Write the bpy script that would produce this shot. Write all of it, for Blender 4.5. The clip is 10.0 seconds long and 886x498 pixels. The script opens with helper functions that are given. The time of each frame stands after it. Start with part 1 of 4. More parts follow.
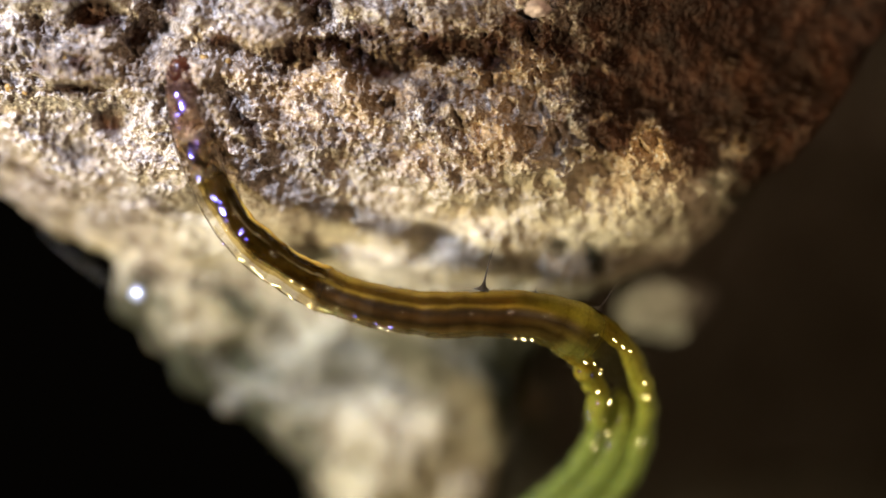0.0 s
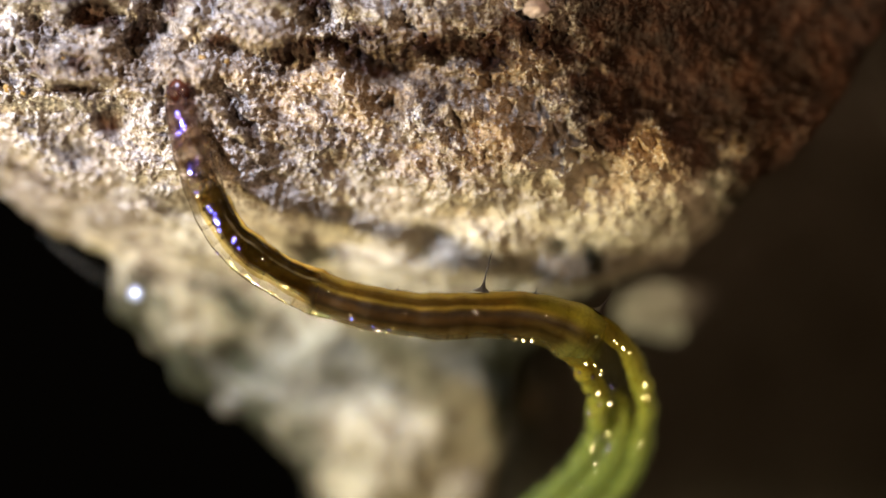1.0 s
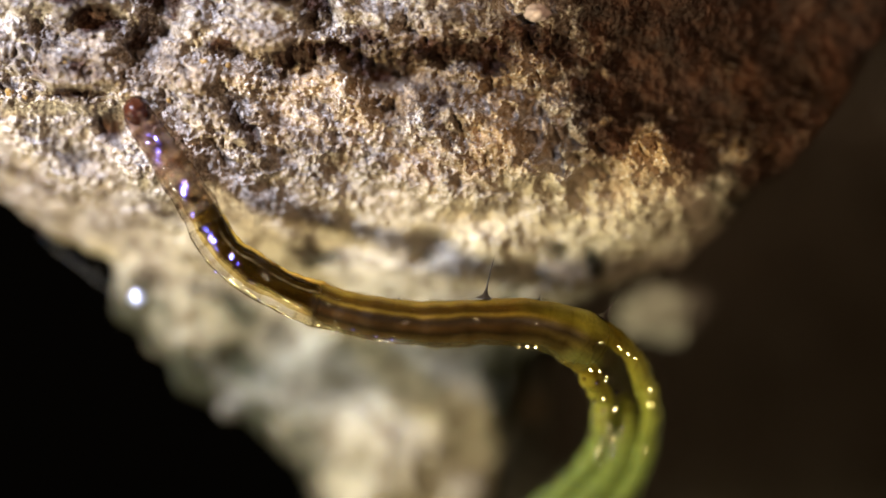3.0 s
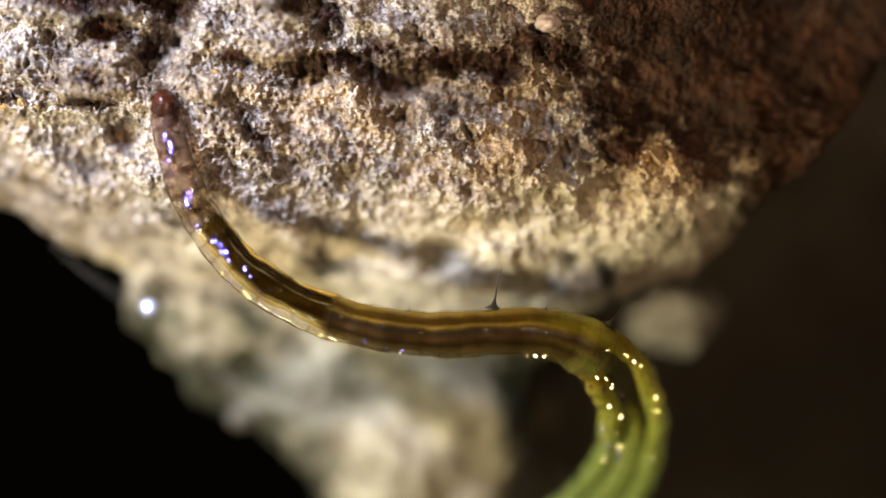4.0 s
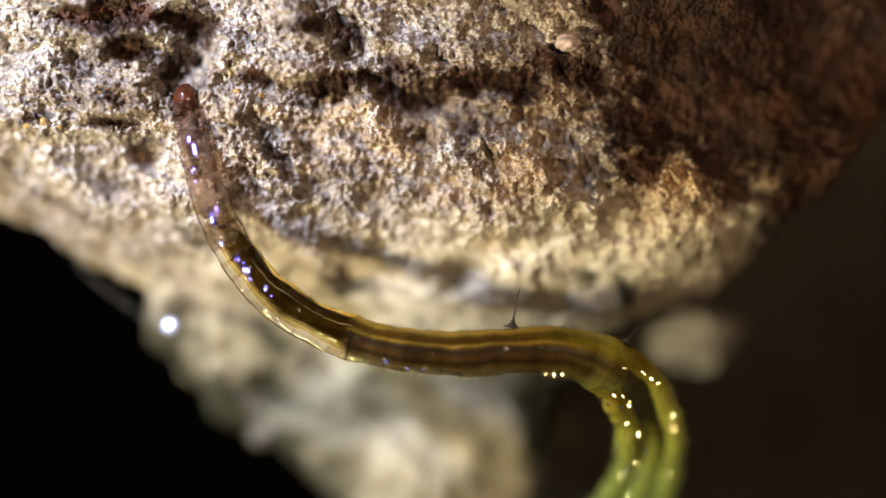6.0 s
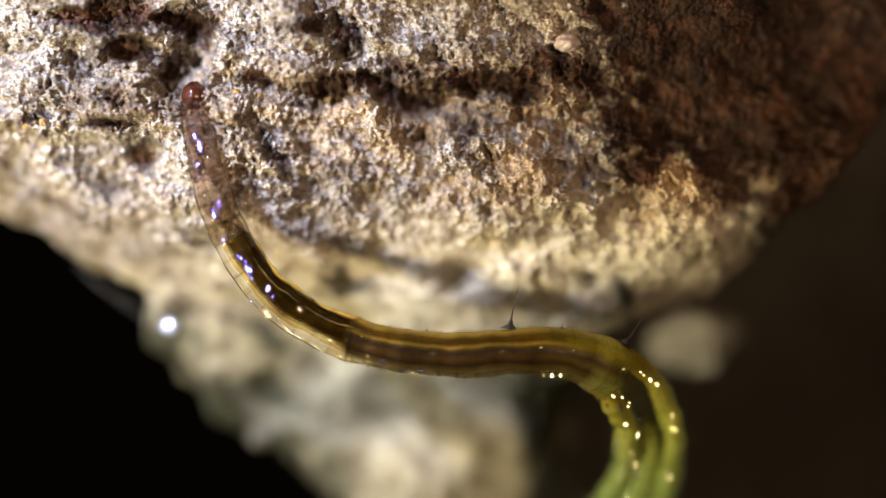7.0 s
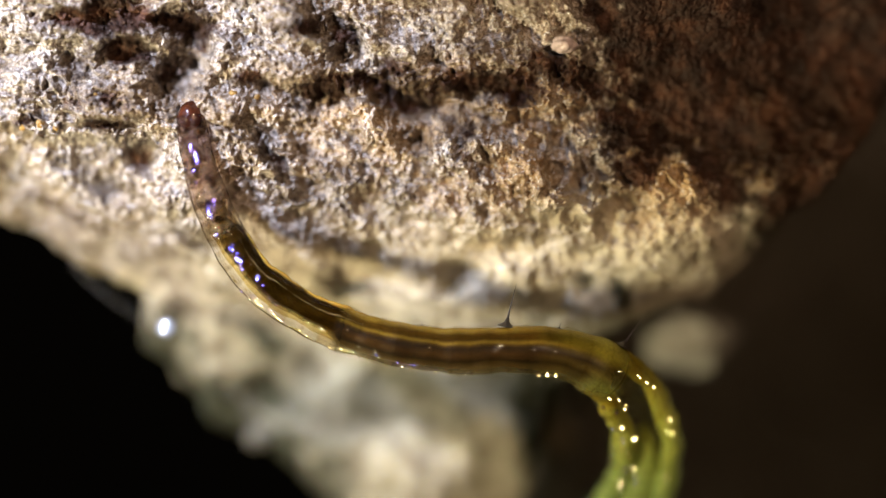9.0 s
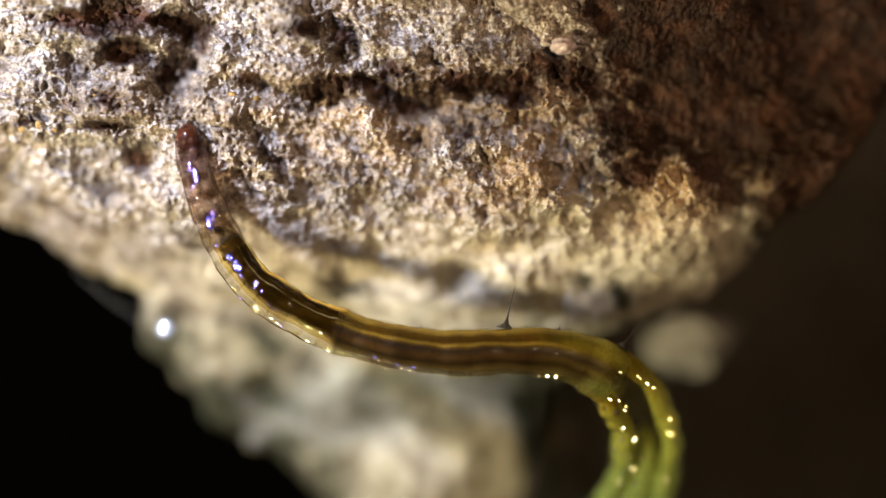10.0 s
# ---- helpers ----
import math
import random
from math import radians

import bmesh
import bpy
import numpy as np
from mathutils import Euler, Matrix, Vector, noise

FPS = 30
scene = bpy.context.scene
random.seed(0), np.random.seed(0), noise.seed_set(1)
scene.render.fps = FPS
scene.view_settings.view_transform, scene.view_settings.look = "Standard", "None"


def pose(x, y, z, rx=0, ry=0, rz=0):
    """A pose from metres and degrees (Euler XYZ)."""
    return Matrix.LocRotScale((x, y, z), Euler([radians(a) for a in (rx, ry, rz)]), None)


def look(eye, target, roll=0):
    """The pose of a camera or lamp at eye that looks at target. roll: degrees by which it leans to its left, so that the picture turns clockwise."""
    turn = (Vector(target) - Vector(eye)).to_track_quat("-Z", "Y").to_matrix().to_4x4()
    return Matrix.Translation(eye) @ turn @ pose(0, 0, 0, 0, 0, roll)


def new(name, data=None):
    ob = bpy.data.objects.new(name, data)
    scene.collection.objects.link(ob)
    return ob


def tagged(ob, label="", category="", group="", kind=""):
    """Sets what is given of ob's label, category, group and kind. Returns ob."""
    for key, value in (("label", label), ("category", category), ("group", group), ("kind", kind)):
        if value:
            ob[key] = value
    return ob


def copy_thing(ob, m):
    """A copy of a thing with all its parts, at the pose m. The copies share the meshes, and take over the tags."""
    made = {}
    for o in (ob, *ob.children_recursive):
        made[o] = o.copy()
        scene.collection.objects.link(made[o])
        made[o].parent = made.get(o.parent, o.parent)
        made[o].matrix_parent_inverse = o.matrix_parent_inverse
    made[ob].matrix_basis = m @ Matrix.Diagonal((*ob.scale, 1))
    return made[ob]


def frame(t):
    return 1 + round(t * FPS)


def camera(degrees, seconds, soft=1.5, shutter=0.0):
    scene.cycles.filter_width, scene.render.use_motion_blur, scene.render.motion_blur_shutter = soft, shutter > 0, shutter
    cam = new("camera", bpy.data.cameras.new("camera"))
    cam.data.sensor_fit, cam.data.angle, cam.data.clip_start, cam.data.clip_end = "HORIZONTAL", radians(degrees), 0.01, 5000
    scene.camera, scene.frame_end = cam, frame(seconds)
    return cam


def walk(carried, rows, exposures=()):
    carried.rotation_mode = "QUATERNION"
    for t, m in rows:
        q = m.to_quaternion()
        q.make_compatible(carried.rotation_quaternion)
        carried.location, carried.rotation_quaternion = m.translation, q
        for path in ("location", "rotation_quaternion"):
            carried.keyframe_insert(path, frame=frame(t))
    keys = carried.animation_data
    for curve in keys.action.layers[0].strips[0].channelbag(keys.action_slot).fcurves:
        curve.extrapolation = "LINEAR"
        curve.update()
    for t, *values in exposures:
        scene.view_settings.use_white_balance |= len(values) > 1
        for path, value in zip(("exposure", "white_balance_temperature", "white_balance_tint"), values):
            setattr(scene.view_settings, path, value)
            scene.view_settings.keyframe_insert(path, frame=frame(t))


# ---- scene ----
cam = camera(25.06, 10.0, soft=1.3)
cam.data.dof.use_dof = True
cam.data.dof.focus_distance = 0.0904
cam.data.dof.aperture_fstop = 8.0

PATH = [
    (0.0, look((0, -0.09000, 0), (0.000000, 0, 0.000000), 0.00)),
    (0.5, look((0, -0.09001, 0), (0.000033, 0, 0.000001), 0.00)),
    (1.0, look((0, -0.09001, 0), (0.000064, 0, 0.000015), 0.00)),
    (1.5, look((0, -0.09004, 0), (0.000041, 0, 0.000044), 0.00)),
    (2.0, look((0, -0.09005, 0), (0.000029, 0, 0.000078), 0.00)),
    (2.5, look((0, -0.09007, 0), (0.000031, 0, 0.000107), 0.00)),
    (4.0, look((0, -0.09023, 0), (-0.000480, 0, 0.000616), 0.00)),
    (4.5, look((0, -0.09030, 0), (-0.001096, 0, 0.001005), 0.00)),
    (5.0, look((0, -0.09041, 0), (-0.001401, 0, 0.001337), 0.01)),
    (5.5, look((0, -0.09049, 0), (-0.001412, 0, 0.001438), 0.01)),
    (7.0, look((0, -0.09050, 0), (-0.001367, 0, 0.001494), 0.01)),
    (7.5, look((0, -0.09050, 0), (-0.001349, 0, 0.001491), 0.01)),
    (8.0, look((0, -0.09051, 0), (-0.001277, 0, 0.001514), 0.01)),
    (8.5, look((0, -0.09051, 0), (-0.001263, 0, 0.001529), 0.01)),
    (9.0, look((0, -0.09051, 0), (-0.001228, 0, 0.001565), 0.02)),
    (9.5, look((0, -0.09053, 0), (-0.001212, 0, 0.001588), 0.02)),
    (10.0, look((0, -0.09055, 0), (-0.001185, 0, 0.001616), 0.02)),
]
walk(cam, PATH)

MM = 0.001

# ---- light: small lamps beside the lens and an added fill, in a dark cave ----
world = bpy.data.worlds.new("cave_dark")
world.use_nodes = True
world.node_tree.nodes["Background"].inputs[0].default_value = (0.9, 0.7, 0.5, 1)
world.node_tree.nodes["Background"].inputs[1].default_value = 0.0013
scene.world = world


def lamp(name, kind, eye, target, watts, size, colour):
    data = bpy.data.lights.new(name, kind)
    data.energy, data.color = watts, colour
    if kind == "SPOT":
        data.shadow_soft_size, data.spot_size, data.spot_blend = size * MM / 2, radians(27), 1.0
    else:
        data.shape, data.size = "DISK", size * MM
    ob = new(name, data)
    ob.matrix_world = look(Vector(eye) * MM, Vector(target) * MM)
    return ob


SIDE = (-58, -46, -22)
FRONT = (-50, -57, 34)
lamp("front_lamp", "SPOT", FRONT, (-13, 4, 6), 0.61, 4, (0.65, 0.72, 1.0))
lamp("side_lamp", "AREA", SIDE, (-4, 2, 2), 0.084, 11, (1.0, 0.87, 0.57))
# unseen fill added to brighten the far right side and the back rock
lamp("right_fill", "AREA", (38, -88, 12), (16, 4, 3), 0.033, 12, (1.0, 0.70, 0.47))


# ---- materials ----
def material(name):
    m = bpy.data.materials.new(name)
    m.use_nodes = True
    return m, m.node_tree.nodes, m.node_tree.links


def node(nodes, kind, **values):
    n = nodes.new(kind)
    for key, value in values.items():
        n.inputs[key.replace("_", " ")].default_value = value
    return n


def ramp(nodes, links, source, stops):
    r = nodes.new("ShaderNodeValToRGB")
    while len(r.color_ramp.elements) < len(stops):
        r.color_ramp.elements.new(0.5)
    for e, (at, colour) in zip(r.color_ramp.elements, stops):
        e.position, e.color = at, (*colour, 1)
    links.new(source, r.inputs[0])
    return r


def mixed(nodes, links, how, fac, a, b):
    n = nodes.new("ShaderNodeMix")
    n.data_type, n.blend_type = "RGBA", how
    for socket, value in ((n.inputs[0], fac), (n.inputs[6], a), (n.inputs[7], b)):
        if isinstance(value, bpy.types.NodeSocket):
            links.new(value, socket)
        else:
            socket.default_value = value
    return n.outputs[2]


def rock_material(name, pale, dark, rust, crusted=0.85, darkened=0.96):
    m, nodes, links = material(name)
    bsdf = nodes["Principled BSDF"]
    place = nodes.new("ShaderNodeNewGeometry").outputs["Position"]

    def speckle(scale, detail=6.0, rough=0.6):
        n = node(nodes, "ShaderNodeTexNoise", Scale=scale, Detail=detail, Roughness=rough)
        links.new(place, n.inputs["Vector"])
        return n.outputs["Fac"]

    middle = tuple(0.5 * (p + d) for p, d in zip(pale, dark))
    grain = ramp(nodes, links, speckle(4800, 6, 0.7), ((0.42, dark), (0.52, middle), (0.60, pale)))
    patch = ramp(nodes, links, speckle(240, 6, 0.7), ((0.36, (0, 0, 0)), (0.53, (1, 1, 1))))
    split = nodes.new("ShaderNodeSeparateXYZ")
    links.new(place, split.inputs[0])
    # rust lies thickest in a belt across the pitted side
    high = node(nodes, "ShaderNodeMapRange")
    for key, value in (("From Min", -0.001), ("From Max", 0.010), ("To Min", 0.20), ("To Max", 0.80)):
        high.inputs[key].default_value = value
    lean = nodes.new("ShaderNodeMath")
    lean.operation = "MULTIPLY_ADD"
    lean.inputs[1].default_value = 0.45
    links.new(split.outputs[0], lean.inputs[0])
    links.new(split.outputs[2], lean.inputs[2])
    links.new(lean.outputs[0], high.inputs["Value"])
    amount = nodes.new("ShaderNodeMath")
    amount.operation = "MULTIPLY"
    links.new(patch.outputs[0], amount.inputs[0])
    top = node(nodes, "ShaderNodeMapRange")
    for key, value in (("From Min", 0.0080), ("From Max", 0.0105), ("To Min", 1.0), ("To Max", 0.30)):
        top.inputs[key].default_value = value
    links.new(split.outputs[2], top.inputs["Value"])
    band = nodes.new("ShaderNodeMath")
    band.operation = "MULTIPLY"
    links.new(high.outputs[0], band.inputs[0])
    links.new(top.outputs[0], band.inputs[1])
    links.new(band.outputs[0], amount.inputs[1])
    tone = mixed(nodes, links, "MIX", amount.outputs[0], grain.outputs[0], (*rust, 1))
    # brown soil colour, also painted where hollows, ledges and the rim lie in shade
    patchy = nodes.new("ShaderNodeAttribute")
    patchy.attribute_name = "soil_shade"
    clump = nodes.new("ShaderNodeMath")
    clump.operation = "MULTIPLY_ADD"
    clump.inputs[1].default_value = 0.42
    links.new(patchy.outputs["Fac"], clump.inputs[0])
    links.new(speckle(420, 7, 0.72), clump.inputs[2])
    soil_shade = ramp(nodes, links, clump.outputs[0], ((0.60, (0, 0, 0)), (0.80, (darkened,) * 3)))
    # below the lip: a cream crust, then a grey belt, and cream again at the tip
    edge = nodes.new("ShaderNodeMath")
    edge.operation = "MULTIPLY_ADD"
    edge.inputs[1].default_value = 0.007
    links.new(speckle(220, 5, 0.65), edge.inputs[0])
    rise = nodes.new("ShaderNodeMath")
    rise.operation = "MULTIPLY_ADD"
    rise.inputs[1].default_value = -0.13
    links.new(split.outputs[0], rise.inputs[0])
    links.new(split.outputs[2], rise.inputs[2])
    links.new(rise.outputs[0], edge.inputs[2])
    level = node(nodes, "ShaderNodeMapRange")
    for key, value in (("From Min", -0.012 + 0.0035), ("From Max", 0.004 + 0.0035)):
        level.inputs[key].default_value = value
    links.new(edge.outputs[0], level.inputs["Value"])
    cream, grey = (0.84, 0.79, 0.56), (0.20, 0.215, 0.17)
    bands = ramp(nodes, links, level.outputs[0], ((0.17, cream), (0.32, grey), (0.50, grey), (0.62, cream), (1.0, (0.92, 0.79, 0.56))))
    cover = ramp(nodes, links, level.outputs[0], ((0.86, (crusted,) * 3), (0.99, (0, 0, 0))))
    tone = mixed(nodes, links, "MIX", cover.outputs[0], tone, bands.outputs[0])
    fleck = ramp(nodes, links, speckle(5600, 3, 0.5), ((0.60, (0, 0, 0)), (0.66, (1, 1, 1))))
    tone = mixed(nodes, links, "MIX", fleck.outputs[0], tone, (0.92, 0.89, 0.84, 1))
    brown_tone = ramp(nodes, links, speckle(600, 5, 0.7), ((0.36, (0.022, 0.011, 0.008)), (0.50, (0.048, 0.022, 0.014)), (0.66, (0.13, 0.055, 0.030))))
    dark_fac = ramp(nodes, links, level.outputs[0], ((0.66, (0, 0, 0)), (0.92, (1, 1, 1))))
    dark_tone = mixed(nodes, links, "MIX", dark_fac.outputs[0], (0.065, 0.070, 0.045, 1), brown_tone.outputs[0])
    tone = mixed(nodes, links, "MIX", soil_shade.outputs[0], tone, dark_tone)
    stain = ramp(nodes, links, speckle(190, 5, 0.65), ((0.38, (0.30, 0.26, 0.22)), (0.60, (1, 1, 1))))
    tone = mixed(nodes, links, "MULTIPLY", 0.6, tone, stain.outputs[0])
    mottle = ramp(nodes, links, speckle(820, 6, 0.72), ((0.40, (0.26, 0.21, 0.165)), (0.53, (1, 1, 1))))
    tone = mixed(nodes, links, "MULTIPLY", 0.78, tone, mottle.outputs[0])
    links.new(tone, bsdf.inputs["Base Color"])
    bsdf.inputs["Roughness"].default_value = 0.36
    # stone glistens, the soil and painted shade are dull
    dull = node(nodes, "ShaderNodeMapRange")
    dull.inputs["To Min"].default_value, dull.inputs["To Max"].default_value = 0.5, 0.08
    links.new(soil_shade.outputs[0], dull.inputs["Value"])
    links.new(dull.outputs[0], bsdf.inputs["Specular IOR Level"])
    bump = node(nodes, "ShaderNodeBump", Strength=1.0, Distance=0.00009)
    links.new(speckle(4200, 6, 0.75), bump.inputs["Height"])
    links.new(bump.outputs[0], bsdf.inputs["Normal"])
    return m


ROCK = rock_material("pitted_limestone", (0.88, 0.83, 0.75), (0.15, 0.12, 0.098), (0.62, 0.38, 0.14))
# darker copy of the limestone: the shade behind the overhang is in its colour
ROCK_BACK = rock_material("shaded_brown_limestone", (0.145, 0.125, 0.072), (0.070, 0.060, 0.036), (0.12, 0.09, 0.05), 0.0, 0.0)


def along(nodes, links, stops):
    """A colour that changes from the head to the tail."""
    uv = nodes.new("ShaderNodeUVMap")
    split = nodes.new("ShaderNodeSeparateXYZ")
    links.new(uv.outputs[0], split.inputs[0])
    return ramp(nodes, links, split.outputs[0], stops).outputs[0]


def uv_noise(nodes, links, stretch, scale, detail=3.0):
    uv = nodes.new("ShaderNodeUVMap")
    size = nodes.new("ShaderNodeMapping")
    size.inputs["Scale"].default_value = stretch
    links.new(uv.outputs[0], size.inputs["Vector"])
    n = node(nodes, "ShaderNodeTexNoise", Scale=scale, Detail=detail)
    links.new(size.outputs[0], n.inputs["Vector"])
    return n.outputs["Fac"]


def skin_material():
    m, nodes, links = material("wet_translucent_skin")
    tint = along(nodes, links, ((0.0, (0.78, 0.69, 0.69)), (0.06, (0.87, 0.81, 0.78)), (0.11, (0.92, 0.88, 0.83)), (0.14, (0.965, 0.95, 0.91)), (0.6, (0.965, 0.95, 0.88)), (0.7, (0.96, 0.97, 0.88)), (1.0, (0.96, 0.97, 0.90))))
    milk = along(nodes, links, ((0.0, (0.56, 0.45, 0.43)), (0.13, (0.76, 0.68, 0.50)), (0.55, (0.80, 0.72, 0.38)), (0.68, (0.80, 0.86, 0.50)), (1.0, (0.70, 0.82, 0.55))))
    clear = nodes.new("ShaderNodeBsdfTransparent")
    links.new(tint, clear.inputs[0])
    # the front end bends the light like a drop of water
    bend = node(nodes, "ShaderNodeBsdfRefraction", Roughness=0.0, IOR=1.14)
    links.new(tint, bend.inputs[0])
    glass = nodes.new("ShaderNodeMixShader")
    links.new(along(nodes, links, ((0.0, (0.25,) * 3), (0.10, (0.2,) * 3), (0.14, (0.0,) * 3))), glass.inputs[0])
    links.new(clear.outputs[0], glass.inputs[1])
    links.new(bend.outputs[0], glass.inputs[2])
    flesh = nodes.new("ShaderNodeBsdfTranslucent")
    links.new(milk, flesh.inputs[0])
    gloss = node(nodes, "ShaderNodeBsdfGlossy", Roughness=0.035)
    bump = node(nodes, "ShaderNodeBump", Strength=1.0, Distance=0.00009)
    links.new(uv_noise(nodes, links, (78, 11, 1), 1.0, 0.8), bump.inputs["Height"])
    links.new(bump.outputs[0], gloss.inputs["Normal"])
    body = nodes.new("ShaderNodeMixShader")
    links.new(along(nodes, links, ((0.0, (0.06,) * 3), (0.09, (0.04,) * 3), (0.13, (0.006,) * 3), (0.56, (0.008,) * 3), (0.64, (0.05,) * 3), (0.74, (0.10,) * 3))), body.inputs[0])
    links.new(glass.outputs[0], body.inputs[1])
    links.new(flesh.outputs[0], body.inputs[2])
    fresnel = node(nodes, "ShaderNodeFresnel", IOR=1.38)
    links.new(bump.outputs[0], fresnel.inputs["Normal"])
    least = nodes.new("ShaderNodeMath")
    least.operation = "MINIMUM"
    least.inputs[1].default_value = 0.30
    links.new(fresnel.outputs[0], least.inputs[0])
    wet = nodes.new("ShaderNodeMath")
    wet.operation = "MULTIPLY"
    links.new(least.outputs[0], wet.inputs[0])
    links.new(along(nodes, links, ((0.0, (0.5,) * 3), (0.15, (0.6,) * 3), (0.36, (0.7,) * 3), (0.44, (0.35,) * 3), (0.65, (0.3,) * 3), (0.75, (0.8,) * 3))), wet.inputs[1])
    top = nodes.new("ShaderNodeMixShader")
    links.new(wet.outputs[0], top.inputs[0])
    links.new(body.outputs[0], top.inputs[1])
    links.new(gloss.outputs[0], top.inputs[2])
    links.new(top.outputs[0], nodes["Material Output"].inputs[0])
    return m


def tissue(name, stops, rough=0.45, streak=0.5, gloss=0.1, speck=0.62):
    m, nodes, links = material(name)
    bsdf = nodes["Principled BSDF"]
    tone = along(nodes, links, stops)
    lines = ramp(nodes, links, uv_noise(nodes, links, (26, 6, 1), 1.0, 5), ((0.35, (1 - streak,) * 3), (0.62, (1, 1, 1))))
    dots = ramp(nodes, links, uv_noise(nodes, links, (420, 55, 1), 1.0, 3), ((0.36, (speck,) * 3), (0.64, (1.15,) * 3)))
    tone = mixed(nodes, links, "MULTIPLY", 1.0, tone, lines.outputs[0])
    links.new(mixed(nodes, links, "MULTIPLY", 1.0, tone, dots.outputs[0]), bsdf.inputs["Base Color"])
    bsdf.inputs["Roughness"].default_value = rough
    bsdf.inputs["Specular IOR Level"].default_value = gloss
    bsdf.inputs["Subsurface Weight"].default_value = 0.35
    bsdf.inputs["Subsurface Radius"].default_value = (0.5, 0.3, 0.1)
    bsdf.inputs["Subsurface Scale"].default_value = 0.0006
    return m


def plain(name, colour, rough=0.4, **more):
    m, nodes, links = material(name)
    bsdf = nodes["Principled BSDF"]
    n = node(nodes, "ShaderNodeTexNoise", Scale=3000, Detail=4)
    links.new(nodes.new("ShaderNodeNewGeometry").outputs["Position"], n.inputs["Vector"])
    tone = ramp(nodes, links, n.outputs[0], ((0.3, tuple(c * 0.6 for c in colour)), (0.7, colour)))
    links.new(tone.outputs[0], bsdf.inputs["Base Color"])
    bsdf.inputs["Roughness"].default_value = rough
    for key, value in more.items():
        bsdf.inputs[key.replace("_", " ")].default_value = value
    return m


SKIN = skin_material()
FAT = tissue("golden_fat_body", ((0.0, (0.50, 0.36, 0.24)), (0.25, (0.30, 0.17, 0.025)), (0.36, (0.080, 0.036, 0.004)), (0.52, (0.095, 0.047, 0.006)), (0.59, (0.30, 0.24, 0.03)), (0.67, (0.48, 0.48, 0.09)), (0.76, (0.29, 0.36, 0.11)), (1.0, (0.16, 0.22, 0.08))), 0.4, 0.35)


def mottled_tissue():
    m = tissue("mottled_front_tissue", ((0.0, (0.08, 0.03, 0.02)), (0.03, (0.38, 0.29, 0.23)), (0.09, (0.42, 0.32, 0.20)), (0.13, (0.18, 0.13, 0.05))), 0.4, 0.6)
    nodes, links = m.node_tree.nodes, m.node_tree.links
    clear = nodes.new("ShaderNodeBsdfTransparent")
    clear.inputs[0].default_value = (0.95, 0.9, 0.86, 1)
    blot = ramp(nodes, links, uv_noise(nodes, links, (42, 4.5, 1), 1.0, 2), ((0.43, (0.05,) * 3), (0.56, (0.66,) * 3)))
    top = nodes.new("ShaderNodeMixShader")
    links.new(blot.outputs[0], top.inputs[0])
    links.new(clear.outputs[0], top.inputs[1])
    links.new(nodes["Principled BSDF"].outputs[0], top.inputs[2])
    links.new(top.outputs[0], nodes["Material Output"].inputs[0])
    return m


def across_body(nodes, links):
    """1 on the upper edge of the body, -1 on the lower one."""
    uv = nodes.new("ShaderNodeUVMap")
    split = nodes.new("ShaderNodeSeparateXYZ")
    links.new(uv.outputs[0], split.inputs[0])
    angle = nodes.new("ShaderNodeMath")
    angle.operation = "MULTIPLY_ADD"
    angle.inputs[1].default_value, angle.inputs[2].default_value = 2 * math.pi, -0.5 * math.pi
    links.new(split.outputs[1], angle.inputs[0])
    side = nodes.new("ShaderNodeMath")
    side.operation = "COSINE"
    links.new(angle.outputs[0], side.inputs[0])
    return side.outputs[0]


def wavering(nodes, links, side, stretch, amount):
    """The place across the body from 0 to 1, with bands that waver."""
    half = nodes.new("ShaderNodeMath")
    half.operation = "MULTIPLY_ADD"
    half.inputs[1].default_value, half.inputs[2].default_value = 0.5, 0.5 - 0.5 * amount
    links.new(side, half.inputs[0])
    total = nodes.new("ShaderNodeMath")
    total.operation = "MULTIPLY_ADD"
    total.inputs[1].default_value = amount
    links.new(uv_noise(nodes, links, stretch, 1.0, 5), total.inputs[0])
    links.new(half.outputs[0], total.inputs[2])
    return total.outputs[0]


def let_through(m, alpha):
    """Let the light pass where alpha is low."""
    nodes, links = m.node_tree.nodes, m.node_tree.links
    clear = nodes.new("ShaderNodeBsdfTransparent")
    clear.inputs[0].default_value = (0.97, 0.92, 0.80, 1)
    top = nodes.new("ShaderNodeMixShader")
    links.new(alpha, top.inputs[0])
    links.new(clear.outputs[0], top.inputs[1])
    links.new(nodes["Principled BSDF"].outputs[0], top.inputs[2])
    links.new(top.outputs[0], nodes["Material Output"].inputs[0])


